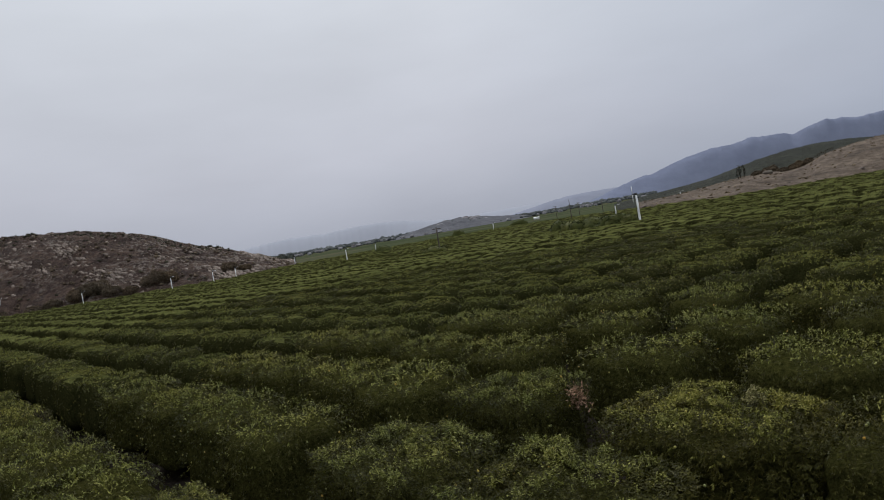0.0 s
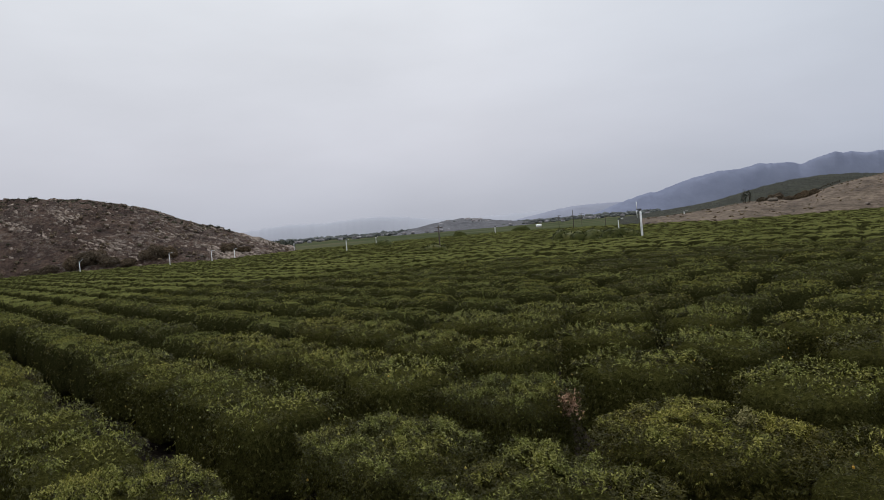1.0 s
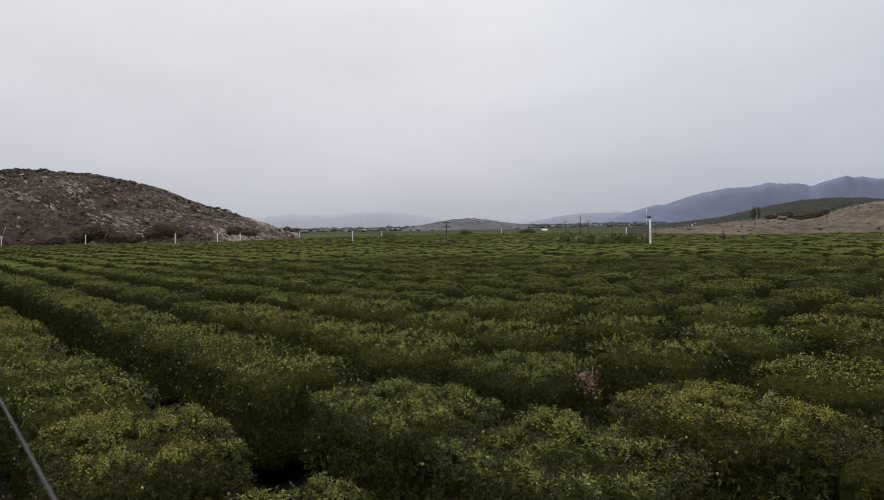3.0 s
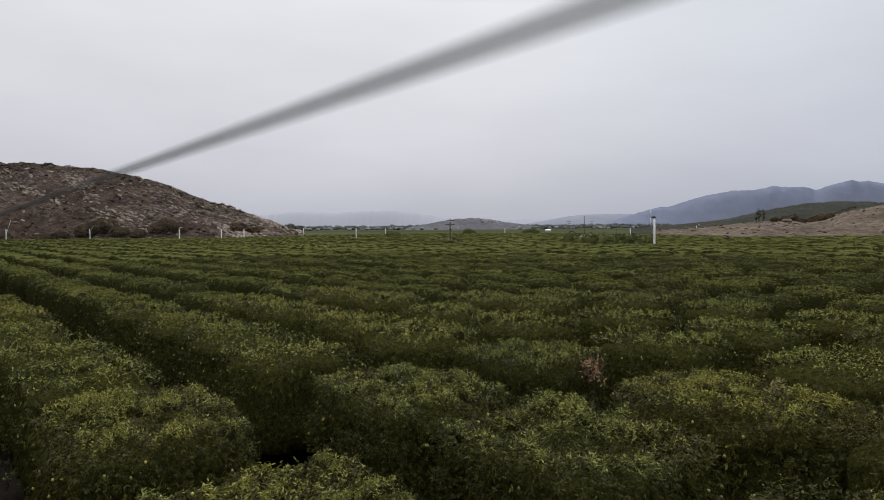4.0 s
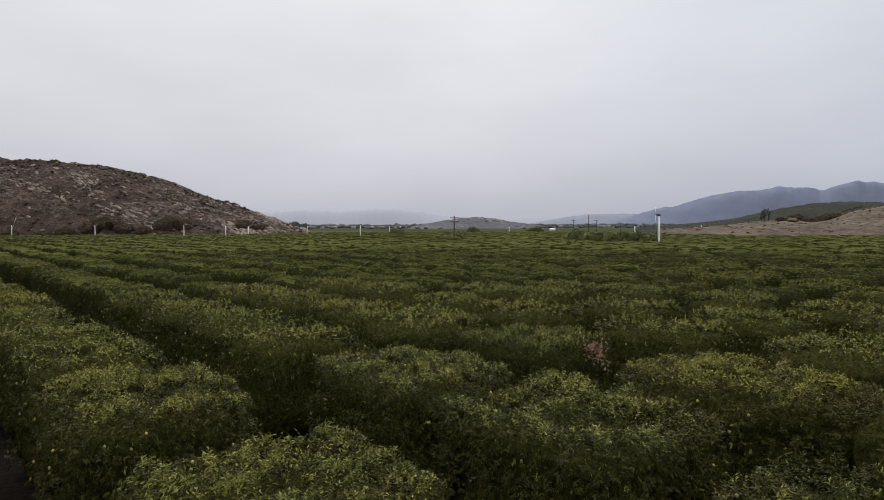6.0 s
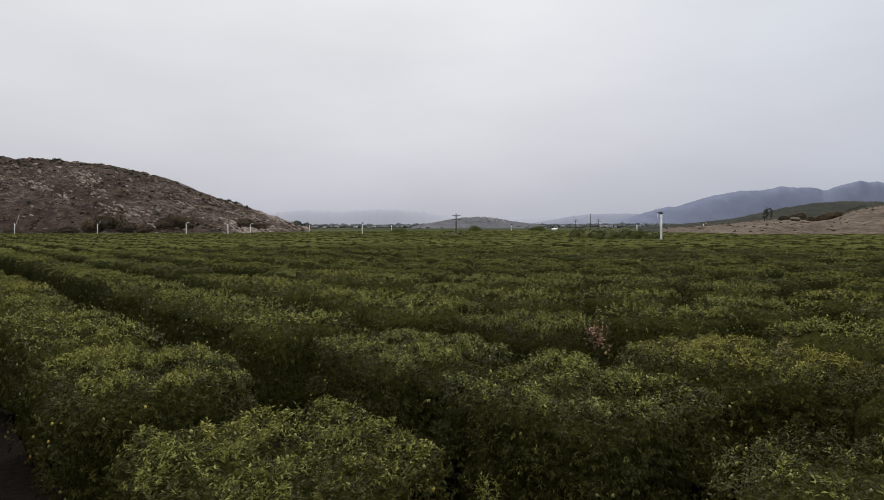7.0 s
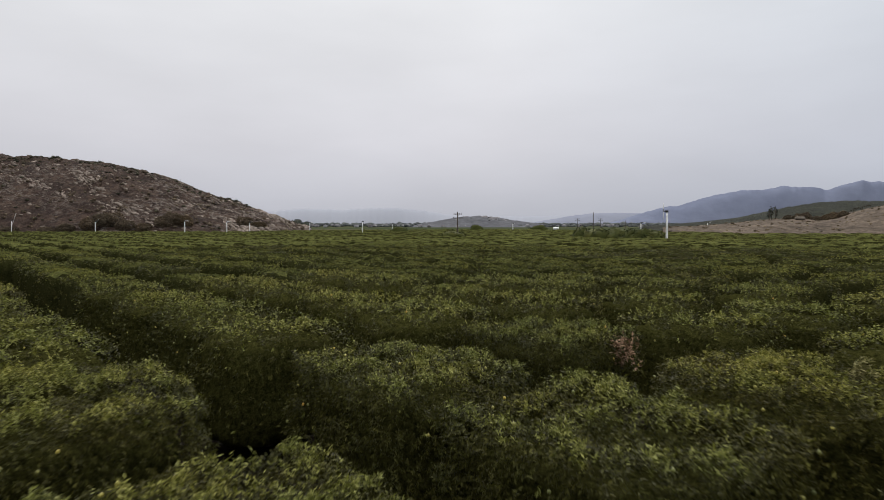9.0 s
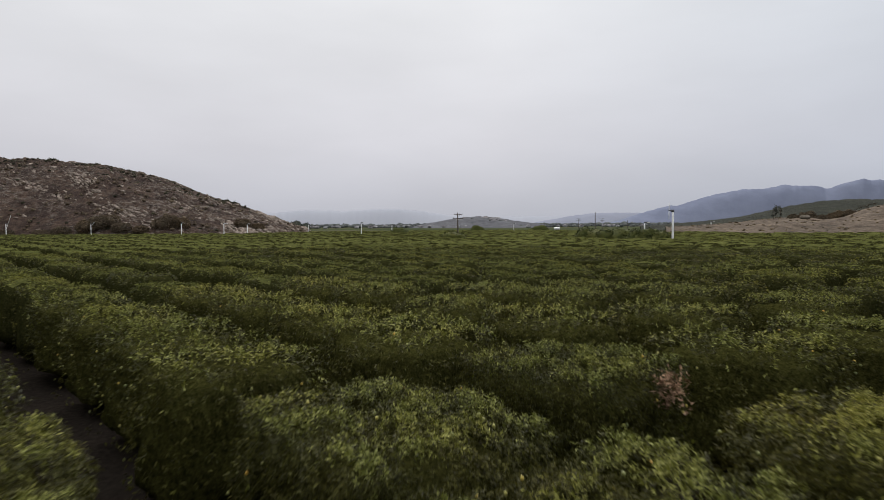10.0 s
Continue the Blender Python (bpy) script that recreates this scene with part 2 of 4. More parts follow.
def mesh_np(name, V, F, mats, index=None):
    """A mesh from arrays of vertices and triangles."""
    V, F = np.asarray(V, np.float32), np.asarray(F, np.int32)
    me = bpy.data.meshes.new(name)
    k = F.shape[1]
    me.vertices.add(len(V))
    me.vertices.foreach_set("co", V.ravel())
    me.loops.add(F.size)
    me.loops.foreach_set("vertex_index", F.ravel())
    me.polygons.add(len(F))
    me.polygons.foreach_set("loop_start", np.arange(0, F.size, k, dtype=np.int32))
    me.polygons.foreach_set("loop_total", np.full(len(F), k, np.int32))
    for m in mats:
        me.materials.append(m)
    if index is not None:
        me.polygons.foreach_set("material_index", np.asarray(index, np.int32))
    me.update()
    me.validate()
    return me


def bm_mesh(name, bm, mat, smooth=False):
    me = bpy.data.meshes.new(name)
    bm.to_mesh(me)
    bm.free()
    me.materials.append(mat)
    if smooth:
        for p in me.polygons:
            p.use_smooth = True
    return me


def part(name, data, parent, label="", m=None):
    ob = new(name, data)
    ob.parent = parent
    if m is not None:
        ob.matrix_basis = m
    return tagged(ob, label)


def ico(sub):
    bm = bmesh.new()
    bmesh.ops.create_icosphere(bm, subdivisions=sub, radius=1)
    V = np.array([v.co[:] for v in bm.verts])
    F = np.array([[v.index for v in f.verts] for f in bm.faces])
    bm.free()
    return V, F


def tube(points, radii, sides=8):
    """Vertices and triangles of a tapering tube along points."""
    V, F = [], []
    for k, (p, r) in enumerate(zip(points, radii)):
        a = Vector(points[min(k + 1, len(points) - 1)]) - Vector(points[max(k - 1, 0)])
        q = a.to_track_quat("Z", "Y")
        for i in range(sides):
            t = 2 * math.pi * i / sides
            V.append(Vector(p) + q @ Vector((r * math.cos(t), r * math.sin(t), 0)))
        if k:
            for i in range(sides):
                a0, a1 = (k - 1) * sides + i, (k - 1) * sides + (i + 1) % sides
                F += [(a0, a1, a1 + sides), (a0, a1 + sides, a0 + sides)]
    for base in (0, (len(points) - 1) * sides):
        V.append(Vector(points[0 if base == 0 else -1]))
        c = len(V) - 1
        for i in range(sides):
            F.append((c, base + (i + 1) % sides, base + i) if base == 0 else (c, base + i, base + (i + 1) % sides))
    return np.array([v[:] for v in V]), np.array(F)


def joined(*pieces):
    V, F, n = [], [], 0
    for v, f in pieces:
        V.append(np.asarray(v))
        F.append(np.asarray(f) + n)
        n += len(v)
    return np.vstack(V), np.vstack(F)


def box(x, y, z, at=(0, 0, 0)):
    c = np.array([(i, j, k) for i in (-.5, .5) for j in (-.5, .5) for k in (-.5, .5)]) * (x, y, z) + at
    f = [(0, 1, 3), (0, 3, 2), (4, 6, 7), (4, 7, 5), (0, 4, 5), (0, 5, 1), (2, 3, 7), (2, 7, 6), (0, 2, 6), (0, 6, 4), (1, 5, 7), (1, 7, 3)]
    return c, np.array(f)


def lumpy(sub, half, power, off, lumps, plan=None):
    """A rounded block: a ball pressed towards a box, with lumps of given size and height."""
    V, F = ico(sub)
    flat = (np.abs(V[:, :2]) ** (plan or power)).sum(1) ** (power / (plan or power))
    s = (flat + np.abs(V[:, 2]) ** power) ** (-1 / power)
    V = V * s[:, None] * half
    D = V / np.linalg.norm(V, axis=1)[:, None]
    for freq, amp in lumps:
        d = np.array([noise.noise(Vector(p) * freq + Vector((off, off * 1.7, -off))) for p in V])
        V = V + D * (d * amp)[:, None]
    return V, F


def sample(rng, V, F, n, keep):
    """n places on a mesh with their normals, by area, where keep(place) holds."""
    A, B, C = V[F[:, 0]], V[F[:, 1]], V[F[:, 2]]
    N = np.cross(B - A, C - A)
    area = np.linalg.norm(N, axis=1)
    w = area * keep((A + B + C) / 3)
    i = rng.choice(len(F), n, p=w / w.sum())
    r1, r2 = np.sqrt(rng.random(n))[:, None], rng.random(n)[:, None]
    return A[i] * (1 - r1) + B[i] * r1 * (1 - r2) + C[i] * r1 * r2, N[i] / np.maximum(area[i], 1e-9)[:, None]


def unit(v):
    return v / np.maximum(np.linalg.norm(v, axis=1), 1e-9)[:, None]


def leaves(rng, P, N, count, size, shoot=0.12, up=0.6, wide=0.17, droop=0.5):
    """Sprigs at places P: count pointed, folded leaves round each shoot. Vertices and triangles."""
    n = len(P)
    lift = np.clip(N[:, 2:] * up, -0.1, up) * np.array((0, 0, 1.0))
    S = unit(N * 0.7 + lift + rng.normal(0, 0.34, (n, 3)))
    S, P = np.repeat(S, count, 0), np.repeat(P, count, 0)
    k = len(P)
    side = unit(np.cross(S, rng.normal(0, 1, (k, 3))))
    ang = rng.uniform(0.45, 1.5, k)[:, None] + 0.35 * np.clip(S[:, 2:] - .3, 0, 1)
    L = unit(S * np.cos(ang) + side * np.sin(ang) + np.array((0, 0, -droop)) * (1 - np.abs(S[:, 2:])))
    base = P + S * rng.uniform(-0.4, 1.0, k)[:, None] * shoot
    W = unit(np.cross(L, S + rng.normal(0, 0.25, (k, 3))))
    up_n = np.cross(W, L)
    ln = (size * rng.uniform(0.65, 1.25, k))[:, None]
    m = base + L * ln * 0.45 + up_n * ln * 0.07
    V = np.stack([base, m + W * ln * wide, base + L * ln, m - W * ln * wide], 1).reshape(-1, 3)
    i = np.arange(k)[:, None] * 4
    F = np.concatenate([i + (0, 1, 2), i + (0, 2, 3)], 1).reshape(-1, 3)
    return V, F


# ---- ground ----
bm = bmesh.new()
rings = [0, 15, 40, 90, 180, 320, 600, 1200, 2400, 4600]
prev = None
for r in rings:
    ring = [bm.verts.new((r * math.cos(2 * math.pi * i / 48), r * math.sin(2 * math.pi * i / 48), 0)) for i in range(48)] if r else [bm.verts.new((0, 0, 0))]
    if prev:
        for i in range(48):
            j = (i + 1) % 48
            bm.faces.new((prev[0], ring[i], ring[j]) if len(prev) == 1 else (prev[i], ring[i], ring[j], prev[j]))
    prev = ring
tagged(new("ground", bm_mesh("ground", bm, GROUND)), "bare brown orchard soil running out into flat valley fields", "ground", kind="structure")


def slope(name, controls, near, ridge, back, mat, rough_amp, rough_size, label, category, steps=(90, 26), power=1.0, soft=0.008, knobs=0.0, jag=0.0):
    """A hill side: its skyline (side ratio, height ratio seen from the middle eye) stands at depth ridge; it rises from depth near."""
    xs, es = zip(*controls)
    nx, ny = steps
    V, F = [], []
    for i in range(nx + 1):
        a = xs[0] + (xs[-1] - xs[0]) * i / nx
        e = sum(np.interp(a + d, xs, es) for d in (-soft, 0, soft)) / 3
        e += jag * min(1, max(0, e) * 80) * (0.5 * noise.noise(Vector((a * 50, ridge, 0))) + 0.9 * noise.noise(Vector((a * 120, ridge, 4))) + 0.5 * noise.noise(Vector((a * 290, ridge, 8))))
        top = max(0.0, EYE_MID.z + e * ridge) if e > -0.02 else 0.0
        for j in range(ny + 1):
            t = j / ny
            depth = near + (back - near) * t
            u = (depth - near) / (ridge - near)
            h = top * (math.sin(min(u, 1) * math.pi / 2) ** power if u < 1 else math.cos(min((depth - ridge) / (back - ridge), 1) * math.pi / 2))
            p = spot(a, depth)
            w = min(1, u * 3) * min(1, h / (0.2 * top + 0.3))
            w *= 1 - 0.9 * math.exp(-((depth - ridge) / (0.1 * (ridge - near))) ** 2)
            h += rough_amp * w * (noise.noise(Vector((p.x, p.y, 3)) / rough_size) + 0.5 * noise.noise(Vector((p.x, p.y, 9)) / rough_size * 2.7) + 0.25 * noise.noise(Vector((p.x, p.y, 5)) / rough_size * 7))
            if knobs:
                h += knobs * min(1, u * 5) * (0.5 + w) * (noise.noise(Vector((p.x, p.y, 2)) / 2.6) + 0.6 * noise.noise(Vector((p.x, p.y, 7)) / 1.3))
            V.append((p.x, p.y, h - 0.4 * (1 - min(1, u * 6))))
    for i in range(nx):
        for j in range(ny):
            a0 = i * (ny + 1) + j
            F.append((a0, a0 + ny + 1, a0 + ny + 2, a0 + 1))
    me = mesh_np(name, V, F, [mat])
    me.polygons.foreach_set("use_smooth", [True] * len(me.polygons))
    ob = tagged(new(name, me), label, category, kind="structure")
    return ob, np.array(V), np.array(F)


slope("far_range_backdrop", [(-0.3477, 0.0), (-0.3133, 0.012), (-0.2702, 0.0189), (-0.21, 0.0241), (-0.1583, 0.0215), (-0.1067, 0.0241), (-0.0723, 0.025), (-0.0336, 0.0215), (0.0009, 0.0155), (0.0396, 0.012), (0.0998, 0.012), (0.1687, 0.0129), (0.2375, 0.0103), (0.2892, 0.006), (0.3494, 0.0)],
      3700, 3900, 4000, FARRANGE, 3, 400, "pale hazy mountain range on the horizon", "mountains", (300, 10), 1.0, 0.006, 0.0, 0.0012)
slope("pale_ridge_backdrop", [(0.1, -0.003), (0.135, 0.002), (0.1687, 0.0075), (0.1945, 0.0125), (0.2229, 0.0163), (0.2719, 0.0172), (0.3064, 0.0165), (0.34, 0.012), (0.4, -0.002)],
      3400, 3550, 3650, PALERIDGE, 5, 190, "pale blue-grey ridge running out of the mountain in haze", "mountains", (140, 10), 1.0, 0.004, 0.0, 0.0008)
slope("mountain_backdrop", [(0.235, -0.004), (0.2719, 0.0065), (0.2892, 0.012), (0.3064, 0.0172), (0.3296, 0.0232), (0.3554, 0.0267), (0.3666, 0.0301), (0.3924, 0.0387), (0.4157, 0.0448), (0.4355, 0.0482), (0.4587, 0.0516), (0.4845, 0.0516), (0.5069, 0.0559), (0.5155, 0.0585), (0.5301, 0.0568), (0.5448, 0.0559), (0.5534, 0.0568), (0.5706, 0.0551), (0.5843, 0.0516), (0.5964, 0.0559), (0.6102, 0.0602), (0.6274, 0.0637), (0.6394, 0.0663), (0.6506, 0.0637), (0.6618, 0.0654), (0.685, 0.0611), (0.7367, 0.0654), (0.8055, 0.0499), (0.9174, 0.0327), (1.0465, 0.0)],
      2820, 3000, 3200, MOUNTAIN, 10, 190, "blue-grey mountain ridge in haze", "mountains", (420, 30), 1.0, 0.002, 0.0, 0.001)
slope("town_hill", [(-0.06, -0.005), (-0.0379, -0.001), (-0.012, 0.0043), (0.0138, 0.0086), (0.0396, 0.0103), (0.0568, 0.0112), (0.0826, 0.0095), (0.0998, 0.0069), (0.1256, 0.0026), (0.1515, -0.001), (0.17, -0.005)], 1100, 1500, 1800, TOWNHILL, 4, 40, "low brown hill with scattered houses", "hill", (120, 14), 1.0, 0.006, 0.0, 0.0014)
slope("planted_hill", [(0.2978, -0.0043), (0.3408, -0.0009), (0.401, 0.0043), (0.4441, 0.0095), (0.4871, 0.0181), (0.5301, 0.0258), (0.5731, 0.0318), (0.6162, 0.0353), (0.6592, 0.0336), (0.7022, 0.031), (0.7883, 0.0258), (0.9174, 0.0155), (1.0465, 0.0026)], 330, 520, 700, GREENHILL, 1.2, 40,
      "dark green planted hillside", "hill", (300, 24), 1.0, 0.008, 0.0, 0.0012)
_, DV, DF = slope("dry_hill", [(0.3322, -0.0052), (0.3752, -0.0034), (0.4182, -0.0009), (0.4527, 0.0026), (0.4871, 0.0069), (0.5301, 0.0077), (0.5731, 0.006), (0.599, 0.0086), (0.6162, 0.0172), (0.642, 0.0241), (0.6747, 0.0293), (0.7194, 0.0344), (0.7883, 0.0361), (0.8744, 0.031), (1.0465, 0.0112)], 185, 250, 330, DRYGRASS, 0.7, 9,
      "tan hillside of dry grass and bare earth", "hill", (150, 40))
_, HV, HF = slope("rocky_hill", [(-1.4492, 0.0585), (-1.2771, 0.0843), (-1.062, 0.0972), (-0.8898, 0.1102), (-0.778, 0.117), (-0.7091, 0.1102), (-0.6661, 0.1033), (-0.642, 0.0972), (-0.6188, 0.099), (-0.58, 0.0964), (-0.5198, 0.0912), (-0.4596, 0.08), (-0.4165, 0.0697), (-0.3735, 0.0525), (-0.3305, 0.0379), (-0.2874, 0.0232), (-0.253, 0.012), (-0.2272, 0.0017), (-0.2014, -0.0052)], 238, 350, 470, HILL, 1.6, 16,
      "brown brushy hillside strewn with pale granite", "hill", (420, 110), 1.0, 0.008, 0.55)


# ---- far woods and houses ----
def clump(rng, half, n, size, off, sub=2, core=1.0):
    """A small crown: a lumpy core with leaf tufts over it."""
    V, F = lumpy(sub, half, 2.4, off, ((1.2 / max(half), 0.5 * min(half)), (3.0 / max(half), 0.25 * min(half))))
    P, N = sample(rng, V, F, n, lambda c: np.ones(len(c)))
    return V * core, F, *leaves(rng, P, N, 3, size, size * 0.5)


def scatter(name, rng, places, half, n, size, mat, label, category, kinds=5, sub=2, core=1.0):
    """Many clumps of growth in one mesh, for what nobody could count."""
    moulds = []
    for k in range(kinds):
        a, b, c, d = clump(rng, half, n, size, 13.1 * k + len(places), sub, core)
        moulds.append(joined((a, b), (c, d)))
    pieces = []
    for p, s in places:
        V, F = moulds[rng.integers(kinds)]
        t = rng.uniform(0, 2 * math.pi)
        R = np.array(((math.cos(t), -math.sin(t), 0), (math.sin(t), math.cos(t), 0), (0, 0, 1)))
        sc = np.array((s * rng.uniform(.8, 1.3), s * rng.uniform(.8, 1.3), s * rng.uniform(.75, 1.25)))
        pieces.append(((V * sc + (0, 0, half[2] * 0.7 * sc[2])) @ R.T + np.array(p[:]), F))
    return tagged(new(name, mesh_np(name, *joined(*pieces), [mat])), label, category, kind="stuff")


rng = np.random.default_rng(5)
places = []
for i in range(1250):
    d = rng.uniform(1500, 2500)
    places.append((spot(rng.uniform(-0.27, 0.36), d), rng.uniform(0.5, 1.1) ** 2 * d / 1900))
for i in range(150):
    d = rng.uniform(1150, 1500)
    places.append((spot(rng.uniform(-0.27, 0.36), d), rng.uniform(0.3, 0.6)))
for i in range(70):
    a, d = rng.uniform(-0.005, 0.115), rng.uniform(1280, 1480)
    places.append((spot(a, d, 21 * math.sin((d - 1100) / 400 * math.pi / 2) * (1 - ((a - 0.0568) / 0.075) ** 2) - 2.0), rng.uniform(0.3, 0.6)))
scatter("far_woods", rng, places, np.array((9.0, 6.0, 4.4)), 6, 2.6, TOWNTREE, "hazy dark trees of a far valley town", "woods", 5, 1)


def house_moulds(wall_mat, roof_mat):
    wall = mesh_np("wall", *box(1, 1, 1, (0, 0, .5)), [wall_mat])
    V = np.array([(-.55, -.55, 0), (.55, -.55, 0), (.55, .55, 0), (-.55, .55, 0), (-.55, 0, .42), (.55, 0, .42), (-.55, -.55, -.06), (.55, -.55, -.06), (.55, .55, -.06), (-.55, .55, -.06)])
    F = [(0, 1, 5), (0, 5, 4), (2, 3, 4), (2, 4, 5), (3, 0, 4), (1, 2, 5), (6, 8, 7), (6, 9, 8), (0, 6, 7), (0, 7, 1), (1, 7, 8), (1, 8, 2), (2, 8, 9), (2, 9, 3), (3, 9, 6), (3, 6, 0)]
    roof = mesh_np("roof", V, F, [roof_mat])
    return wall, roof


WALLS, ROOFS = house_moulds(PLASTER, ROOF)
SHED_WALLS, SHED_ROOFS = house_moulds(BOARD, BOARD)
WHITE_WALLS, WHITE_ROOFS = house_moulds(WHITE, WHITE)


def house(side, depth, size, z=0.0, turn=0.0, label="small pale far-off house among trees", walls=None, roofs=None):
    h = tagged(new("house"), label, "house", "houses of the valley town")
    p = spot(side, depth, z)
    h.matrix_basis = pose(p.x, p.y, p.z, 0, 0, turn)
    part("wall", walls or WALLS, h, "", Matrix.Diagonal((size[0], size[1], size[2], 1)))
    part("roof", roofs or ROOFS, h, "", Matrix.Translation((0, 0, size[2])) @ Matrix.Diagonal((size[0], size[1], size[1] * 0.8, 1)))


for i in range(60):
    d = rng.uniform(1060, 1480)
    house(rng.uniform(-0.2272, 0.34), d, (rng.uniform(4, 9), rng.uniform(4, 6), rng.uniform(2.4, 3.4)), 0, rng.uniform(0, 180))
for i in range(14):
    a, d = rng.uniform(0.0138, 0.0998), rng.uniform(1280, 1460)
    house(a, d, (rng.uniform(9, 16), rng.uniform(8, 12), rng.uniform(3, 5)), 21 * math.sin((d - 1100) / 400 * math.pi / 2) * (1 - ((a - 0.0568) / 0.06) ** 2) - 3.0, rng.uniform(0, 180), "small pale house on the low hill")
house(0.1721, 640, (5.2, 2.4, 1.7), 0, 8, "long white farm shed in the valley", WHITE_WALLS, WHITE_ROOFS)
house(0.5387, 236, (2.6, 2.2, .6), float(DV[np.argmin(np.abs(DV[:, 0] - spot(0.5387, 236).x) + np.abs(DV[:, 1] - spot(0.5387, 236).y)), 2]) - .2, 10, "low weathered tan shed on the dry hill", SHED_WALLS, SHED_ROOFS)


# ---- poles and wind machines ----
def turned(profile, sides=14):
    """A solid of revolution from (radius, height) pairs."""
    return tube([(0, 0, h) for r, h in profile], [r for r, h in profile], sides)


def wind_machine(side, depth, height, spin, turn, blade=2.1, stout=1.0, label="white frost-fan tower standing above the citrus trees"):
    root = tagged(new("wind_machine"), label, "wind machine", "frost fans over the orchard")
    p = spot(side, depth)
    root.matrix_basis = pose(p.x, p.y, 0, 0, 0, turn)
    part("tower", mesh_np("tower", *turned([(r * stout, h) for r, h in ((.3, 0), (.3, .3), (.23, .32), (.19, height * .6), (.165, height))], 16), [WHITE]), root)
    part("gearbox", mesh_np("gearbox", *joined(box(.46 * stout, .36 * stout, .38, (.06, 0, height + .17)), tube([(.25, 0, height + .2), (.75, 0, height + .22)], [.12, .08], 10)), [IRON]), root, "dark cast gearbox")
    for k in (0, 1):
        b = joined(tube([(0, 0, 0.0), (0, 0, blade * .5), (0, .05, blade)], [.06, .07, .04], 6), box(.04, .12, blade * .9, (0, 0, blade * .52)))
        part("blade", mesh_np("blade", *b, [WHITE]), root, "pale fan blade", Matrix.Translation((.7, 0, height + .22)) @ pose(0, 0, 0, spin + 180 * k, 6, 0))


for x, d, h, spin, turn, bl in (
        (-0.6515, 222, 6.4, 24, 75, 2.9), (-0.525, 226, 6.2, 62, 60, 1.2), (-0.3898, 224, 6.3, 90, 14, 1.2), (-0.3262, 216, 6.0, 90, 12, 1.6),
        (-0.2917, 226, 5.9, 90, 14, 1.2), (-0.2014, 290, 5.9, 90, 15, 1.6), (-0.1213, 196, 6.0, 90, 14, 1.6), (-0.0766, 285, 5.6, 90, 14, 1.6),
        (0.1059, 300, 5.6, 90, 13, 1.6), (0.2978, 172, 5.6, 90, 16, 1.6), (0.3348, 118, 7.5, 14, 150, 1.5), (0.3993, 240, 5.9, 90, 14, 1.6)):
    wind_machine(x, d, h, spin, turn, bl, 1.0 if d < 150 else 0.72)


def utility_pole(side, depth, height, arms, turn, label):
    root = tagged(new("utility_pole"), label, "utility pole", "utility poles")
    p = spot(side, depth)
    root.matrix_basis = pose(p.x, p.y, 0, 0, 0, turn)
    part("pole", mesh_np("pole", *turned([(.17, 0), (.15, height * .5), (.11, height), (.02, height + .05)], 10), [POLEWOOD]), root)
    for z, w in arms:
        arm = part("crossarm", mesh_np("crossarm", *joined(box(w, .1, .12, (0, .14, z)), tube([(-w * .3, .14, z), (0, .1, z - .5)], [.02, .02], 5), tube([(w * .3, .14, z), (0, .1, z - .5)], [.02, .02], 5)), [POLEWOOD]), root)
        for k in (-.45, -.2, .2, .45):
            part("insulator", mesh_np("insulator", *tube([(k * w, .14, z + .06), (k * w, .14, z + .12), (k * w, .14, z + .2), (k * w, .14, z + .26)], [.03, .07, .07, .03], 8), [PORCELAIN]), arm, "pale insulator")


utility_pole(0.0219, 138, 7.9, ((7.5, 1.9), (6.7, 2.2)), -10, "wooden power pole with two crossarms and weeds at its foot")
utility_pole(0.2272, 262, 10.0, (), 0, "bare dark wooden pole")
utility_pole(0.204, 420, 9.0, ((8.7, 3.0), (7.6, 3.0)), 0, "far wooden power pole with crossarms")
utility_pole(0.2392, 430, 9.2, ((8.8, 3.0), (7.7, 3.0)), 0, "far wooden power pole with crossarms")
utility_pole(-0.2229, 290, 6.2, (), 0, "short dark wooden pole")
utility_pole(0.2762, 330, 7.2, (), 0, "short dark wooden pole")

# ---- the cable along the tree row, hung between two poles outside the view ----
CABLE_AT, CABLE_Z = Vector((0.0376, 0.3582, 0)), 6.4206
CABLE_WAY = Vector((-0.7848, 0.6198, 0.0))


def cable_run():
    pts = []
    for i in range(-60, 61):
        s = i * abs(i) / 3600 * 45
        p = CABLE_AT + CABLE_WAY * s
        pts.append((p.x, p.y, CABLE_Z - 0.0136 * s + 0.00025 * s * s))
    return pts


run = cable_run()
tagged(new("overhead_cable", mesh_np("overhead_cable", *tube(run, [0.0023] * len(run), 10), [RUBBER])), "thin black overhead cable strung along the tree row", "cable")
for end, turn in ((run[0], 51), (run[-1], 51)):
    pole = tagged(new("utility_pole"), "plain wooden pole that carries the overhead cable", "utility pole", "utility poles")
    pole.matrix_basis = pose(end[0], end[1], 0, 0, 0, turn)
    part("pole", mesh_np("pole", *turned([(.16, 0), (.14, 3), (.11, end[2] + .15), (.02, end[2] + .2)], 10), [POLEWOOD]), pole)

# ---- brush and rocks on the hills ----
rng = np.random.default_rng(11)


def mould_rock(off):
    V, F = lumpy(1, np.array((1.0, .85, .75)), 5.0, off, ((1.3, .8), (3.1, .5)))
    return mesh_np("boulder", V, F, [ROCK])


BOULDERS = [mould_rock(3.3 * k) for k in range(5)]


def on_slope(V, F, rng, n, keep):
    T = np.vstack([F[:, (0, 1, 2)], F[:, (0, 2, 3)]])
    return sample(rng, V, T, n, keep)[0]


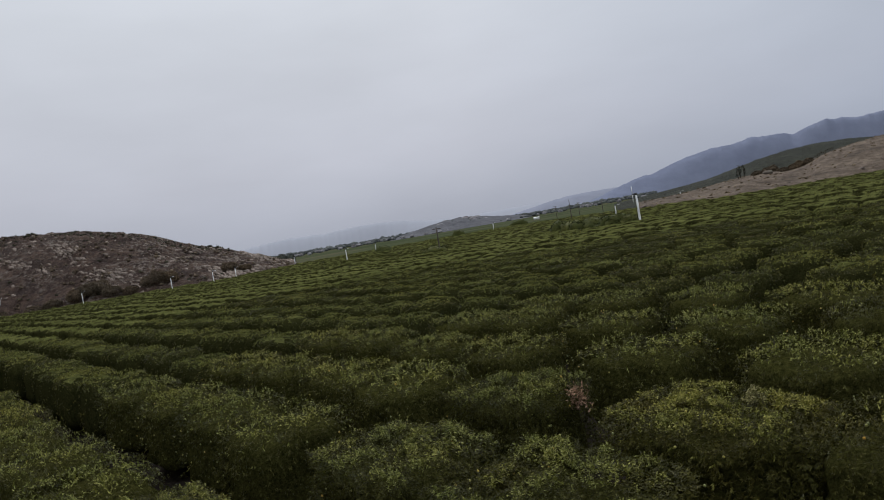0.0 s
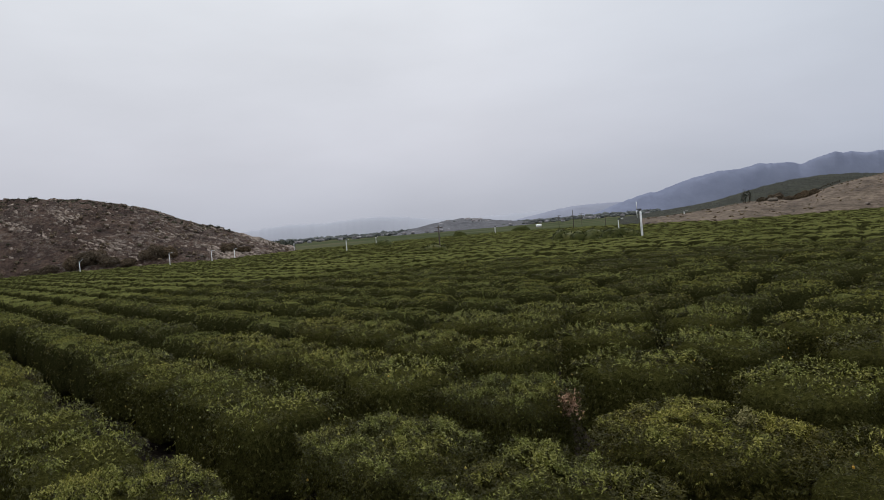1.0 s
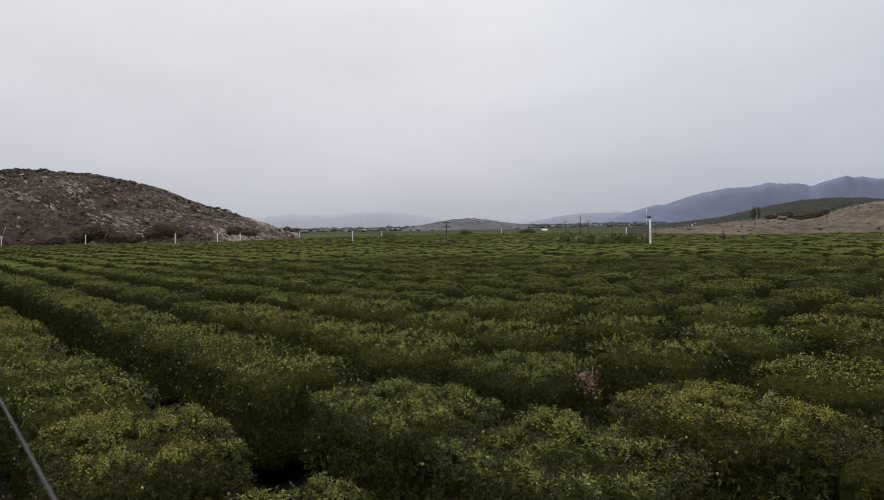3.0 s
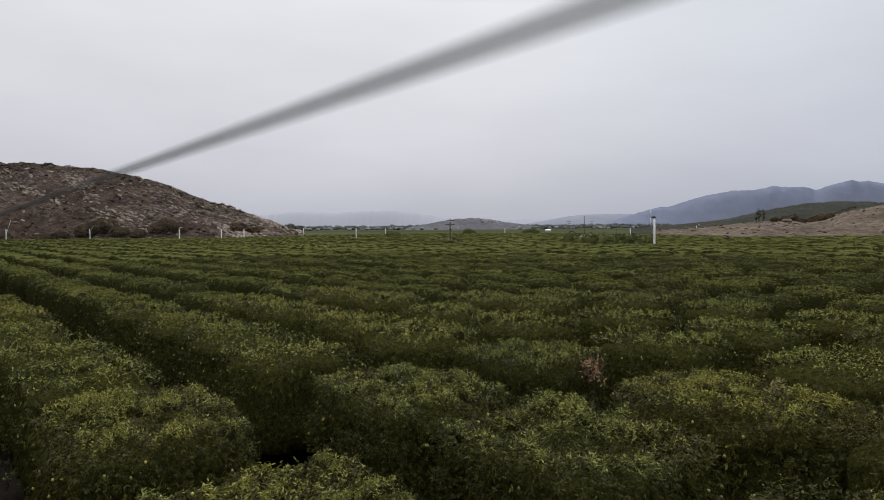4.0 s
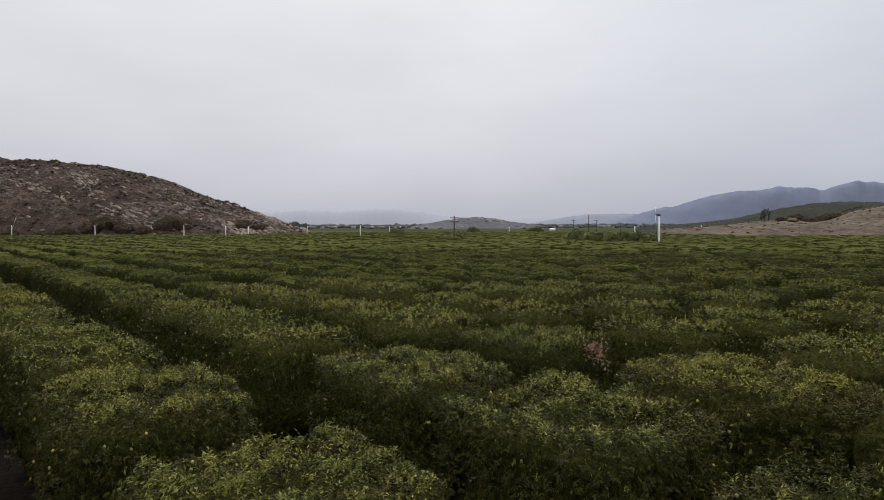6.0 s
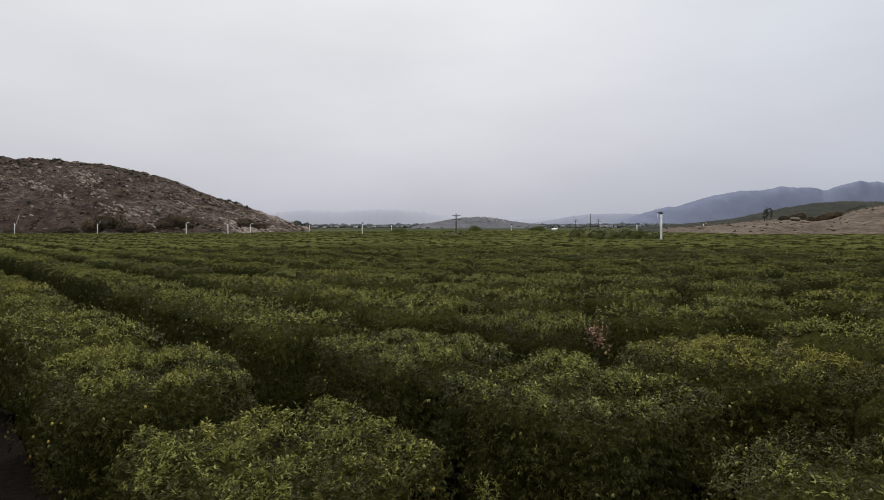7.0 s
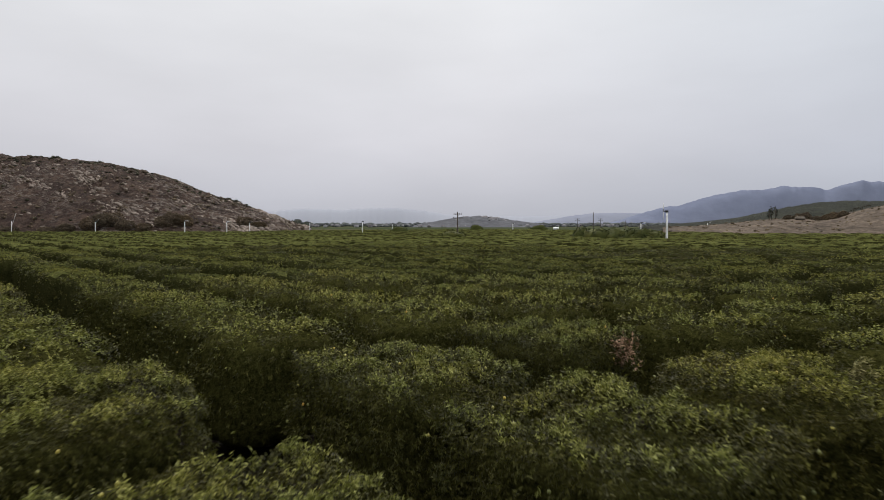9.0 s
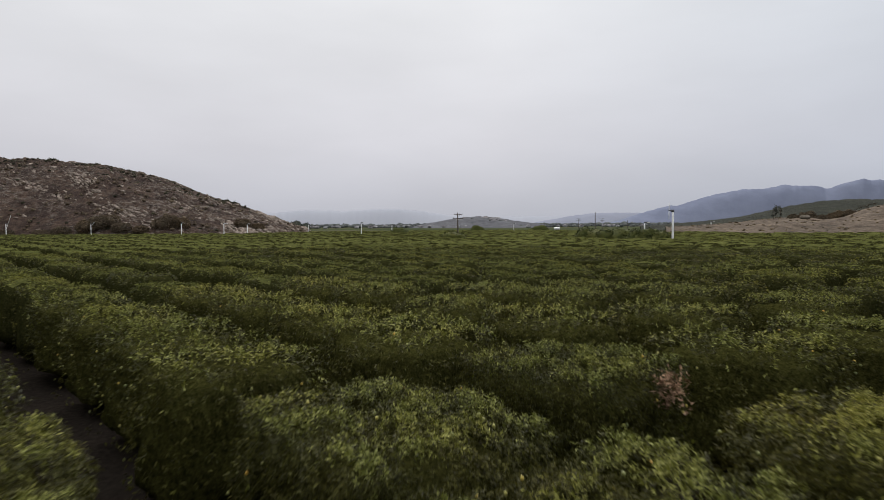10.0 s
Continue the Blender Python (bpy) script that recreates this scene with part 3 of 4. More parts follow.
def on_hill(V, side, depth, sink=0.3):
    """The height of a hill's surface at a place."""
    p = spot(side, depth)
    return float(V[np.argmin((V[:, 0] - p.x) ** 2 + (V[:, 1] - p.y) ** 2), 2]) - sink


def hill_side(c):
    d = (c - np.array(EYE_MID)) @ np.array(AHEAD)
    s = ((c - np.array(EYE_MID)) @ np.array(RIGHT)) / d
    return (d < 346) & (s > -0.85) & (c[:, 2] > 0.6)


def mid_slope(c):
    """Most of the rock lies half-way up and towards the low end of the hill."""
    d = (c - np.array(EYE_MID)) @ np.array(AHEAD)
    s = ((c - np.array(EYE_MID)) @ np.array(RIGHT)) / d
    return np.exp(-((d - 296) / 30) ** 2) * np.interp(s, (-.8, -.55, -.35), (.5, .8, 1.0)) + np.where(s > -.33, .8, 0)


def ledges(c):
    """Where the granite breaks through: in slanting bands down the slope."""
    x = (c - np.array(EYE_MID)) @ np.array(RIGHT)
    return np.array([max(0.05, noise.noise(Vector(((q[2] + .3 * u) / 5.5, u / 34, q[1] / 60)))) ** 1.3 for q, u in zip(c, x)])


for k, p in enumerate(on_slope(HV, HF, rng, 300, lambda c: hill_side(c) * ledges(c) * mid_slope(c))):
    b = tagged(new("boulder", BOULDERS[k % 5]), "pale weathered granite boulder on the brushy hill", "boulder", "boulders on the hill")
    s = rng.uniform(0.3, 1.0) ** 2 * 1.25
    b.matrix_basis = Matrix.LocRotScale((p[0], p[1], p[2] - 0.1 * s), Euler((rng.uniform(-.4, .4), .4 + rng.uniform(-.3, .3), .24 + rng.uniform(-.5, .5))), (s * 1.35, s, s * .85))
pts = on_slope(HV, HF, rng, 650, lambda c: hill_side(c) * ((c - np.array(EYE_MID)) @ np.array(AHEAD) < 322) * np.array([max(0.08, noise.noise(Vector(q) / 16) + 0.3) for q in c]))
places = on_slope(HV, HF, rng, 2600, lambda c: hill_side(c) * ledges(c) ** 1.15 * mid_slope(c))
pieces = []
for p in places:
    V, F = lumpy(0, np.array((1.0, .85, .75)), 5.0, float(p[0]), ((1.3, .6), (3.1, .4)))
    lay = np.array(Euler((rng.normal(0, .3), .35 + rng.normal(0, .25), .24 + rng.normal(0, .4))).to_matrix())
    pieces.append(((V * (.12 + .75 * rng.random() ** 2.2) * (rng.uniform(1.0, 2.0), 1, .8)) @ lay.T + p - (0, 0, .05), F))
tagged(new("hill_rubble", mesh_np("hill_rubble", *joined(*pieces), [ROCK])), "broken pale granite rubble in bands down the hill", "rubble", kind="stuff")
scatter("hill_brush", rng, [(Vector(p) - Vector((0, 0, .25)), rng.uniform(0.4, 1.2) ** 2) for p in pts], np.array((1.1, 1.1, .7)), 16, .36, BRUSH, "low brown and dark green brush on the hillside", "brush", 5, 1, 0.55)
pts = on_slope(HV, HF, rng, 800, lambda c: hill_side(c) * np.clip(((c - np.array(EYE_MID)) @ np.array(AHEAD) - 296) / 30, 0.05, 1) * ((c - np.array(EYE_MID)) @ np.array(AHEAD) < 331) * np.array([max(0.1, noise.noise(Vector(q) / 14) + 0.4) for q in c]))
scatter("crest_scrub", rng, [(Vector(p) - Vector((0, 0, .25)), rng.uniform(0.4, 1.05) ** 2) for p in pts], np.array((1.3, 1.1, .6)), 14, .36, SCRUB, "dark grey-green scrub along the crest of the hill", "brush", 5, 1, 0.7)


def dry_side(c):
    d = (c - np.array(EYE_MID)) @ np.array(AHEAD)
    return (d < 262) * (c[:, 2] > 0.5)


for k, p in enumerate(on_slope(DV, DF, rng, 28, dry_side)):
    b = tagged(new("boulder", BOULDERS[k % 5]), "pale rock half sunk in the dry hillside", "boulder", "rocks on the dry hill")
    s = rng.uniform(0.4, 1.0) ** 2 * .9
    b.matrix_basis = Matrix.LocRotScale((p[0], p[1], p[2] + 0.1 * s), Euler((rng.uniform(-.4, .4), rng.uniform(-.4, .4), rng.uniform(0, 6))), (s * 1.5, s, s * .8))
pts = on_slope(DV, DF, rng, 120, lambda c: dry_side(c) * np.array([max(0.01, noise.noise(Vector(q) / 11) + .1) for q in c]))
scatter("dry_brush", rng, [(Vector(p) - Vector((0, 0, .25)), rng.uniform(0.15, 0.5)) for p in pts], np.array((1.2, .9, .5)), 12, .45, CHAP, "dark dry scrub on the tan hillside", "brush", 5, 1)
pts = on_slope(DV, DF, rng, 600, dry_side)
scatter("dry_tussocks", rng, [(Vector(p) - Vector((0, 0, .15)), rng.uniform(0.3, 0.8)) for p in pts], np.array((.8, .7, .35)), 8, .4, STRAW, "pale straw tussocks on the hillside", "grass", 3, 1)


def shrub(name, side, depth, half, z, mat, label, n=900, size=1.0, category="bush", core=1.0):
    r = np.random.default_rng(int(abs(side) * 1000) + int(depth))
    a, b, c, d = clump(r, np.array(half), n, size, depth * .37 + side, 3, core)
    root = tagged(new(name), label, category)
    p = spot(side, depth, z)
    root.matrix_basis = pose(p.x, p.y, z, 0, 0, 30 * side)
    part("crown", mesh_np("crown", *joined((a + (0, 0, half[2] * .75), b), (c + (0, 0, half[2] * .75), d)), [mat]), root)
    return root


for x, d, hx, hz in ((-0.535, 246, 3.2, 2.1), (-0.515, 248, 3.6, 2.8), (-0.497, 250, 3.4, 2.7), (-0.48, 247, 2.8, 1.9), (-0.42, 250, 2.8, 2.2), (-0.405, 252, 3.0, 2.7), (-0.39, 252, 2.6, 2.2),
                     (-0.3, 265, 2.2, 1.8), (-0.6, 243, 3.0, 1.5), (-0.57, 244, 2.6, 1.4), (-0.655, 242, 3.0, 1.4), (-0.452, 246, 2.2, 1.2), (-0.277, 268, 1.8, 1.0)):
    shrub("large_bush", x, d, (hx * 1.15, 2.6, hz * .8), on_hill(HV, x, d), BRUSH, "dark leafless-brown bush at the foot of the hill", 850, .66, "bush", .5)
for x, d, hx, hz in ((0.0138, 133, 2.2, 1.9), (0.2143, 138, 2.6, 1.8), (0.2289, 128, 2.4, 1.7), (0.241, 127, 2.0, 1.6), (0.259, 126, 2.4, 1.75), (0.2754, 124, 2.0, 1.6), (0.2909, 123, 2.0, 1.6),
                     (0.3046, 121, 2.2, 1.7), (0.3201, 119.5, 2.0, 1.6), (-0.0654, 240, 3.0, 2.0), (0.0508, 300, 3.5, 2.2), (0.1446, 330, 5, 2.2)):
    shrub("weed_thicket", x, d, (hx, 2.0, hz * (1.38 if x > .2 else 1.2)), 0.15, WEED, "dark green weeds rising over the tree rows", 560, .38)


def bare_tree(side, depth, z, height, spread, label):
    """A thin tall tree: tapered trunk, a few limbs, loose clumps of leaves with gaps."""
    r = np.random.default_rng(int(1000 * side) + int(height * 10))
    root = tagged(new("tree"), label, "tree")
    p = spot(side, depth, z)
    root.matrix_basis = pose(p.x, p.y, z, 0, 0, 0)
    limbs, tips = [tube([(0, 0, -.3), (.1, 0, height * .5), (0, .1, height)], [.13, .09, .03], 7)], []
    for k in range(7):
        t, h0 = r.uniform(0, 6.3), height * r.uniform(.1, .75)
        tip = (spread * math.cos(t) * r.uniform(.5, 1), spread * math.sin(t) * r.uniform(.5, 1), h0 + height * r.uniform(.1, .3))
        limbs.append(tube([(0, 0, h0), tip], [.06, .02], 5))
        tips.append(tip)
    part("trunk", mesh_np("trunk", *joined(*limbs), [BARK]), root)
    P = np.vstack([np.array(t) + r.normal(0, spread * .22, (6, 3)) for t in tips + [(0, 0, height)]])
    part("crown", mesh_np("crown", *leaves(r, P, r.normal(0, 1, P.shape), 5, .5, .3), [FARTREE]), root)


for x, h in ((0.4923, 4.0), (0.4957, 4.7), (0.5017, 4.4)):
    bare_tree(x, 240, on_hill(DV, x, 240), h, .8, "thin dark tree on the dry hill")
for x, d, z, hx, hz in ((0.5473, 246, 6.4, 1.8, 1.5), (0.5379, 250, 6.3, 1.3, 1.2), (0.58, 242, 5.5, 1.7, 1.1), (0.5904, 244, 5.8, 1.5, 1.3), (0.5215, 240, 5.8, 1.5, .8), (0.6041, 240, 5.8, 1.4, 1.0), (0.5645, 241, 5.5, 1.4, .8)):
    shrub("large_bush", x, d, (hx, 1.6, hz), on_hill(DV, x, d), BRUSH, "dark bush on the dry hillside", 700, .45, "bush", .75)


def sapling(side, depth, z, height):
    """A young tree: thin stem with a small loose crown."""
    r = np.random.default_rng(int(side * 10000))
    root = tagged(new("young_tree"), "small young tree planted along the crest of the dry hill", "tree", "young trees on the dry hill")
    p = spot(side, depth, z)
    root.matrix_basis = pose(p.x, p.y, z, 0, 0, 0)
    part("trunk", mesh_np("trunk", *tube([(0, 0, -.2), (0, .02, height * .6), (.02, 0, height)], [.05, .04, .02], 6), [BARK]), root)
    P = np.array((0, 0, height * .75)) + r.normal(0, 1, (26, 3)) * (.2, .2, height * .16)
    part("crown", mesh_np("crown", *leaves(r, P, r.normal(0, 1, P.shape), 4, .22, .1), [CHAP]), root)


for i in range(15):
    sapling(0.594 + 0.0036 * i, 248, on_hill(DV, 0.594 + 0.0036 * i, 248, 0.1), 1.1 + 0.3 * (i * 7 % 5) / 5)
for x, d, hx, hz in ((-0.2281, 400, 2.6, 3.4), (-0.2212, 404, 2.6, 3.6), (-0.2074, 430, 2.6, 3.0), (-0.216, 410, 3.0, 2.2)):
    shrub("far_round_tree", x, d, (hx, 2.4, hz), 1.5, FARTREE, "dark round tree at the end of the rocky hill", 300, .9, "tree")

# ---- the orchard ----
ROW = Vector((-0.8054, 0.5928, 0))
ACROSS = Vector((0.5928, 0.8054, 0))
ROW_TURN = math.degrees(math.atan2(ROW.y, ROW.x))
ROW_GAP, TREE_GAP = 4.63, 4.65
HALF = np.array((1.94, 1.7, 1.42))
MIDDLE = 1.66


def trunk_mesh(rng, plain=False):
    if plain:
        return mesh_np("trunk", *tube([(0, 0, -.1), (.03, 0, .35), (0, .03, 1.4)], [.13, .1, .07], 6), [BARK])
    pieces = [tube([(0, 0, -.1), (.03, 0, .35), (0, .03, .8)], [.13, .1, .09], 9)]
    for k in range(5):
        t = 1.26 * k + rng.uniform(-.3, .3)
        r = rng.uniform(.7, 1.2)
        pieces.append(tube([(0, 0, .7), (r * .5 * math.cos(t), r * .5 * math.sin(t), 1.3), (r * math.cos(t), r * math.sin(t), 2.2)], [.075, .05, .02], 6))
    return mesh_np("trunk", *joined(*pieces), [BARK])


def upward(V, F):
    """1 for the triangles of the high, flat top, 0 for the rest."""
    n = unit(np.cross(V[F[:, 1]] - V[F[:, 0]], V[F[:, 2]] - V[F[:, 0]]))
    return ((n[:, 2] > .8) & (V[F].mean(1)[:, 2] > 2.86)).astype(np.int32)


def topped(V, seed, steps=0.42, edge=(0.14, 6)):
    """The crown cut to one height, with a slightly uneven top."""
    cap = np.array([3.02 + 0.26 * noise.noise(Vector((x * 0.9, y * 0.9, seed * 3.1))) + steps * noise.noise(Vector((x * 1.9, y * 1.9, seed * 1.7)))
                    + 0.3 * noise.noise(Vector((x * 4.0, y * 4.0, seed * 2.3))) - edge[0] * (min(abs(x / HALF[0]), 1.05) ** edge[1] + min(abs(y / HALF[1]), 1.05) ** edge[1]) for x, y, z in V])
    V = V.copy()
    V[:, 2] = np.where(V[:, 2] > cap - .25, cap - .25 + .25 * np.tanh((V[:, 2] - cap + .25) / .25), V[:, 2])
    return V


def crown_mesh(seed, sprigs, count, size, sub, core, dense, fresh, name="crown"):
    """A clipped, flat-topped crown: shade-dark core with sprigs of leaves all over it."""
    rng = np.random.default_rng(seed)
    V, F = lumpy(sub, HALF, 11.0, seed * 7.7, ((0.7, .16), (1.8, .16), (4.0, .12)), 3.6 if dense else 4.6)
    V[:, 2] += MIDDLE
    V = topped(V, seed) if dense else topped(V, seed, 0.42, (0.12, 6))
    V[:, 2] = np.maximum(V[:, 2], 0.18)
    V[:, :2] *= 1 + np.array((.05, .1)) * np.clip((2.3 - V[:, 2:]) / 2.1, 0, 1)
    # fewer sprigs low down, so the core painted for shade shows there
    P, N = sample(rng, V, F, sprigs, lambda c: (c[:, 2] > 0.3) * np.where(c[:, 2] > 2.6, 2.3, .3 if dense else 1.5 * np.clip((c[:, 2] - .1) / 1.9, .12, 1) ** 1.5))
    tuft = np.array([noise.noise(Vector(q) * 2.7 + Vector((seed, 0, 0))) for q in P])[:, None]
    top = np.clip(N[:, 2:], 0, 1)
    depth = rng.uniform(0, 1, sprigs)[:, None] ** 1.5 * ((0.1 if dense else 0.36) - (0.05 if dense else 0.27) * top) - tuft * (0.04 if dense else 0.13)
    LV, LF = leaves(rng, P - N * depth, N, count, size, .04 if dense else .1, .9 if dense else .7, .27 if dense else .17 if size < .08 else .2, 1.2)
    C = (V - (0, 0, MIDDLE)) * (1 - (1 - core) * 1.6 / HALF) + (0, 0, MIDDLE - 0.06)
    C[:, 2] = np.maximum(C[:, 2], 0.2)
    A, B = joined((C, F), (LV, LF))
    # light leaves on high flat spots: new growth and painted light from above
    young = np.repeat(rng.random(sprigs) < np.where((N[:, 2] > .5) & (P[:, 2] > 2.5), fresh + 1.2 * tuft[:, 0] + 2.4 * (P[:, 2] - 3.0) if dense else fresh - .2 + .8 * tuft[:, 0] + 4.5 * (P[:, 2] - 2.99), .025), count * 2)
    # top triangles take the lit colour, the rest the shaded one
    me = mesh_np(name, A, B, [SHADE_CANOPY if dense else SHADE_CORE, LEAF, LIT_FARFLUSH if dense else LIT_FLUSH, LIT_NEWMASS], list(3 * upward(C, F) * (fresh > .6) if dense else [0] * len(F)) + list(1 + young))
    return me, V, F


def fruit_material():
    m, n, l, b = material("citrus_peel", 0.42, 0.4)
    info = n.new("ShaderNodeObjectInfo")
    r = ramp(n, (0.0, (0.12, 0.14, 0.04)), (0.55, (0.24, 0.24, 0.065)), (0.88, (0.42, 0.36, 0.07)), (1.0, (0.5, 0.28, 0.03)))
    l.new(info.outputs["Random"], r.inputs[0])
    l.new(r.outputs[0], b.inputs["Base Color"])
    pore = noise_tex(n, l, 160, 3)
    bump(n, l, b, pore.outputs[0], 0.25, 0.002)
    return m


PEEL = fruit_material()


def fruit_mould(sub):
    V, F = ico(sub)
    V = V * (0.026, 0.026, 0.03)
    V[:, 2] += 0.004 * (V[:, 2] > 0.026)
    me = mesh_np("fruit", V, F, [PEEL])
    me.polygons.foreach_set("use_smooth", [True] * len(me.polygons))
    return me


FRUIT, SMALLFRUIT = fruit_mould(1), fruit_mould(0)
TREE_LABEL = "clipped flat-topped citrus tree with dark green leaves and small unripe fruit"


def tree_mould(seed, sprigs, count, size, sub, core, fruits, fruit_data, dense=False, fresh=0.86):
    rng = np.random.default_rng(seed + 400)
    root = tagged(new("citrus_tree"), TREE_LABEL, "tree", "citrus trees of the orchard")
    part("trunk", trunk_mesh(rng, dense), root)
    crown, V, F = crown_mesh(seed, sprigs, count, size, sub, core, dense, fresh)
    part("crown", crown, root)
    if fruits:
        P, N = sample(rng, V, F, fruits, lambda c: (c[:, 2] > 0.9) * np.where(c[:, 2] > 2.75, .25, 1.0))
        for p, n in zip(P, N):
            q = p + n * 0.06
            part("fruit", fruit_data, root, "", Matrix.Translation(q))
    return root


NEAR = [tree_mould(k, 5000, 9, .07, 4, .75, 50, FRUIT, False, .84) for k in range(4)]
MID = [tree_mould(20 + k, 1400, 5, .088, 4, .82, 28, SMALLFRUIT, False, 1.0) for k in range(4)]
THIN = [tree_mould(80 + k, 1400, 5, .088, 4, .82, 28, SMALLFRUIT, False, .3) for k in range(2)]
POOR = [tree_mould(30 + k, 2700, 7, .073, 4, .78, 50, FRUIT, False, .3) for k in range(2)]
BACK = [tree_mould(50 + k, 720, 3, .105, 3, .93, 0, None, True, 1.2) for k in range(3)]
FAR = [tree_mould(40 + k, 300, 3, .12, 3, .95, 0, None, True, 1.2) for k in range(4)]
DULL = [tree_mould(60 + k, 700, 3, .105, 3, .93, 0, None, True, .42) for k in range(2)]
FARDULL = [tree_mould(70 + k, 300, 3, .12, 3, .95, 0, None, True, .42) for k in range(2)]

PLANTED = {(0, 0): (7.75, 3.9), (0, 1): (12.9, 3.72), (1, -1): (2.6, 9.0), (1, 0): (7.1, 8.85), (1, 1): (11.4, 8.72), (2, 0): (6.4, 13.1), (2, 1): (11.85, 13.1), (2, 2): (16.7, 13.0)}
SIZES = {(0, -1): (.9, .9, .8), (1, -1): (.9, .95, .88), (2, 0): (1.1, .95, 1.0), (1, 0): (1.05, .98, 1.0), (0, 0): (.9, 1.0, .94), (1, 1): (1.1, .93, 1.0), (0, 1): (1.1, .94, 1.0)}
rng = np.random.default_rng(3)
spots = []
for k in range(-8, 90):
    shift = rng.uniform(0, TREE_GAP)
    for j in range(-72, 86):
        s, v = 7.9 + TREE_GAP * j - 0.5 * k + (shift if k > 3 else 0) + rng.normal(0, .3), 3.8 - 0.12 * (k == 0) + 0.35 * (k == 1) + 0.1 * (k == 2) + 0.35 * (k > 2) + ROW_GAP * k + rng.normal(0, .15)
        s, v = PLANTED.get((k, j), (s, v))
        draw = rng.random(6)
        p = ROW * s + ACROSS * v
        q = p - EYE_MID
        depth, side = q.dot(AHEAD), q.dot(RIGHT)
        limit = np.interp(side / max(depth, 1), (-.9, -.3, -.18, 0.1, .38, .45, .9), (228, 236, 290, 330, 215, 183, 176))
        if depth < -12 or depth > limit or abs(side) > 16 + .74 * max(depth, 0) :
            continue
        spots.append(((p - Vector((-3.2, 12.2, 0))).length, k, j, p, draw))
spots.sort(key=lambda a: a[0])
TREES, rest = {}, []


def weak(p):
    """How many of the trees round a place have fewer light leaves on top: more of them towards the dry hill."""
    q = p - EYE_MID
    return 0.04 + 0.42 * min(1, max(0, (q.dot(RIGHT) / max(q.dot(AHEAD), 1) - 0.05) * 3)) + 0.35 * noise.noise(Vector((p.x / 23, p.y / 23, 1)))


for i, (dist, k, j, p, draw) in enumerate(spots):
    if i >= 300:
        rest.append((p, draw))
        continue
    mould = (NEAR if i < 6 else MID if i < 75 else BACK if i < 130 else FAR)[int(draw[0] * (3 if 75 <= i < 130 else 4))]
    if i >= 75 and weak(p) > draw[4]:
        mould = (DULL if i < 130 else FARDULL)[int(draw[0] * 2)]
    if i < 75 and j < 0 and k > 0 and (draw[1] > .25 or k == 1):
        mould = (POOR if i < 16 else THIN)[int(draw[0] * 2)]
    t = copy_thing(mould, pose(p.x, p.y, 0, 0, 0, ROW_TURN + (180 if draw[1] > .5 else 0) + (draw[2] - .5) * 8))
    t.scale = SIZES.get((k, j)) or ((0.88 if i < 130 else 1.03) + .2 * draw[3], (0.85 if i < 75 else 0.82) + .14 * draw[4], 0.96 + .08 * draw[5])
    TREES[k, j] = t
for mould in NEAR + MID + BACK + FAR + POOR + THIN + DULL + FARDULL:
    for o in (*mould.children_recursive, mould):
        bpy.data.objects.remove(o)

# the far trees of the orchard, past counting
rng = np.random.default_rng(8)
moulds = []
for k in range(6):
    V, F = lumpy(3 if k < 3 else 2, HALF * (1.03, 1, 1), 11.0, 91 + 5.3 * k, ((0.8, .2), (1.8, .16)), 3.8)
    V[:, 2] = np.maximum(V[:, 2] + MIDDLE, 0.15)
    V = topped(V, 60 + k)
    P, N = sample(rng, V, F, 40 if k < 3 else 16, lambda c: (c[:, 2] > 0.9) * np.where(c[:, 2] > 2.6, 4.0, .4))
    LV, LF = leaves(rng, P, N, 2, .15 if k < 3 else .22, .05, .8, .3)
    # high tops get the lighter colours, for new growth and for light on them
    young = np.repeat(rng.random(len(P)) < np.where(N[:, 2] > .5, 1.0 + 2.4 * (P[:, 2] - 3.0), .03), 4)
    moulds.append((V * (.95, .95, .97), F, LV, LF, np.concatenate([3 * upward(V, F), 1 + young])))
cv, cf, ci, n = [], [], [], 0
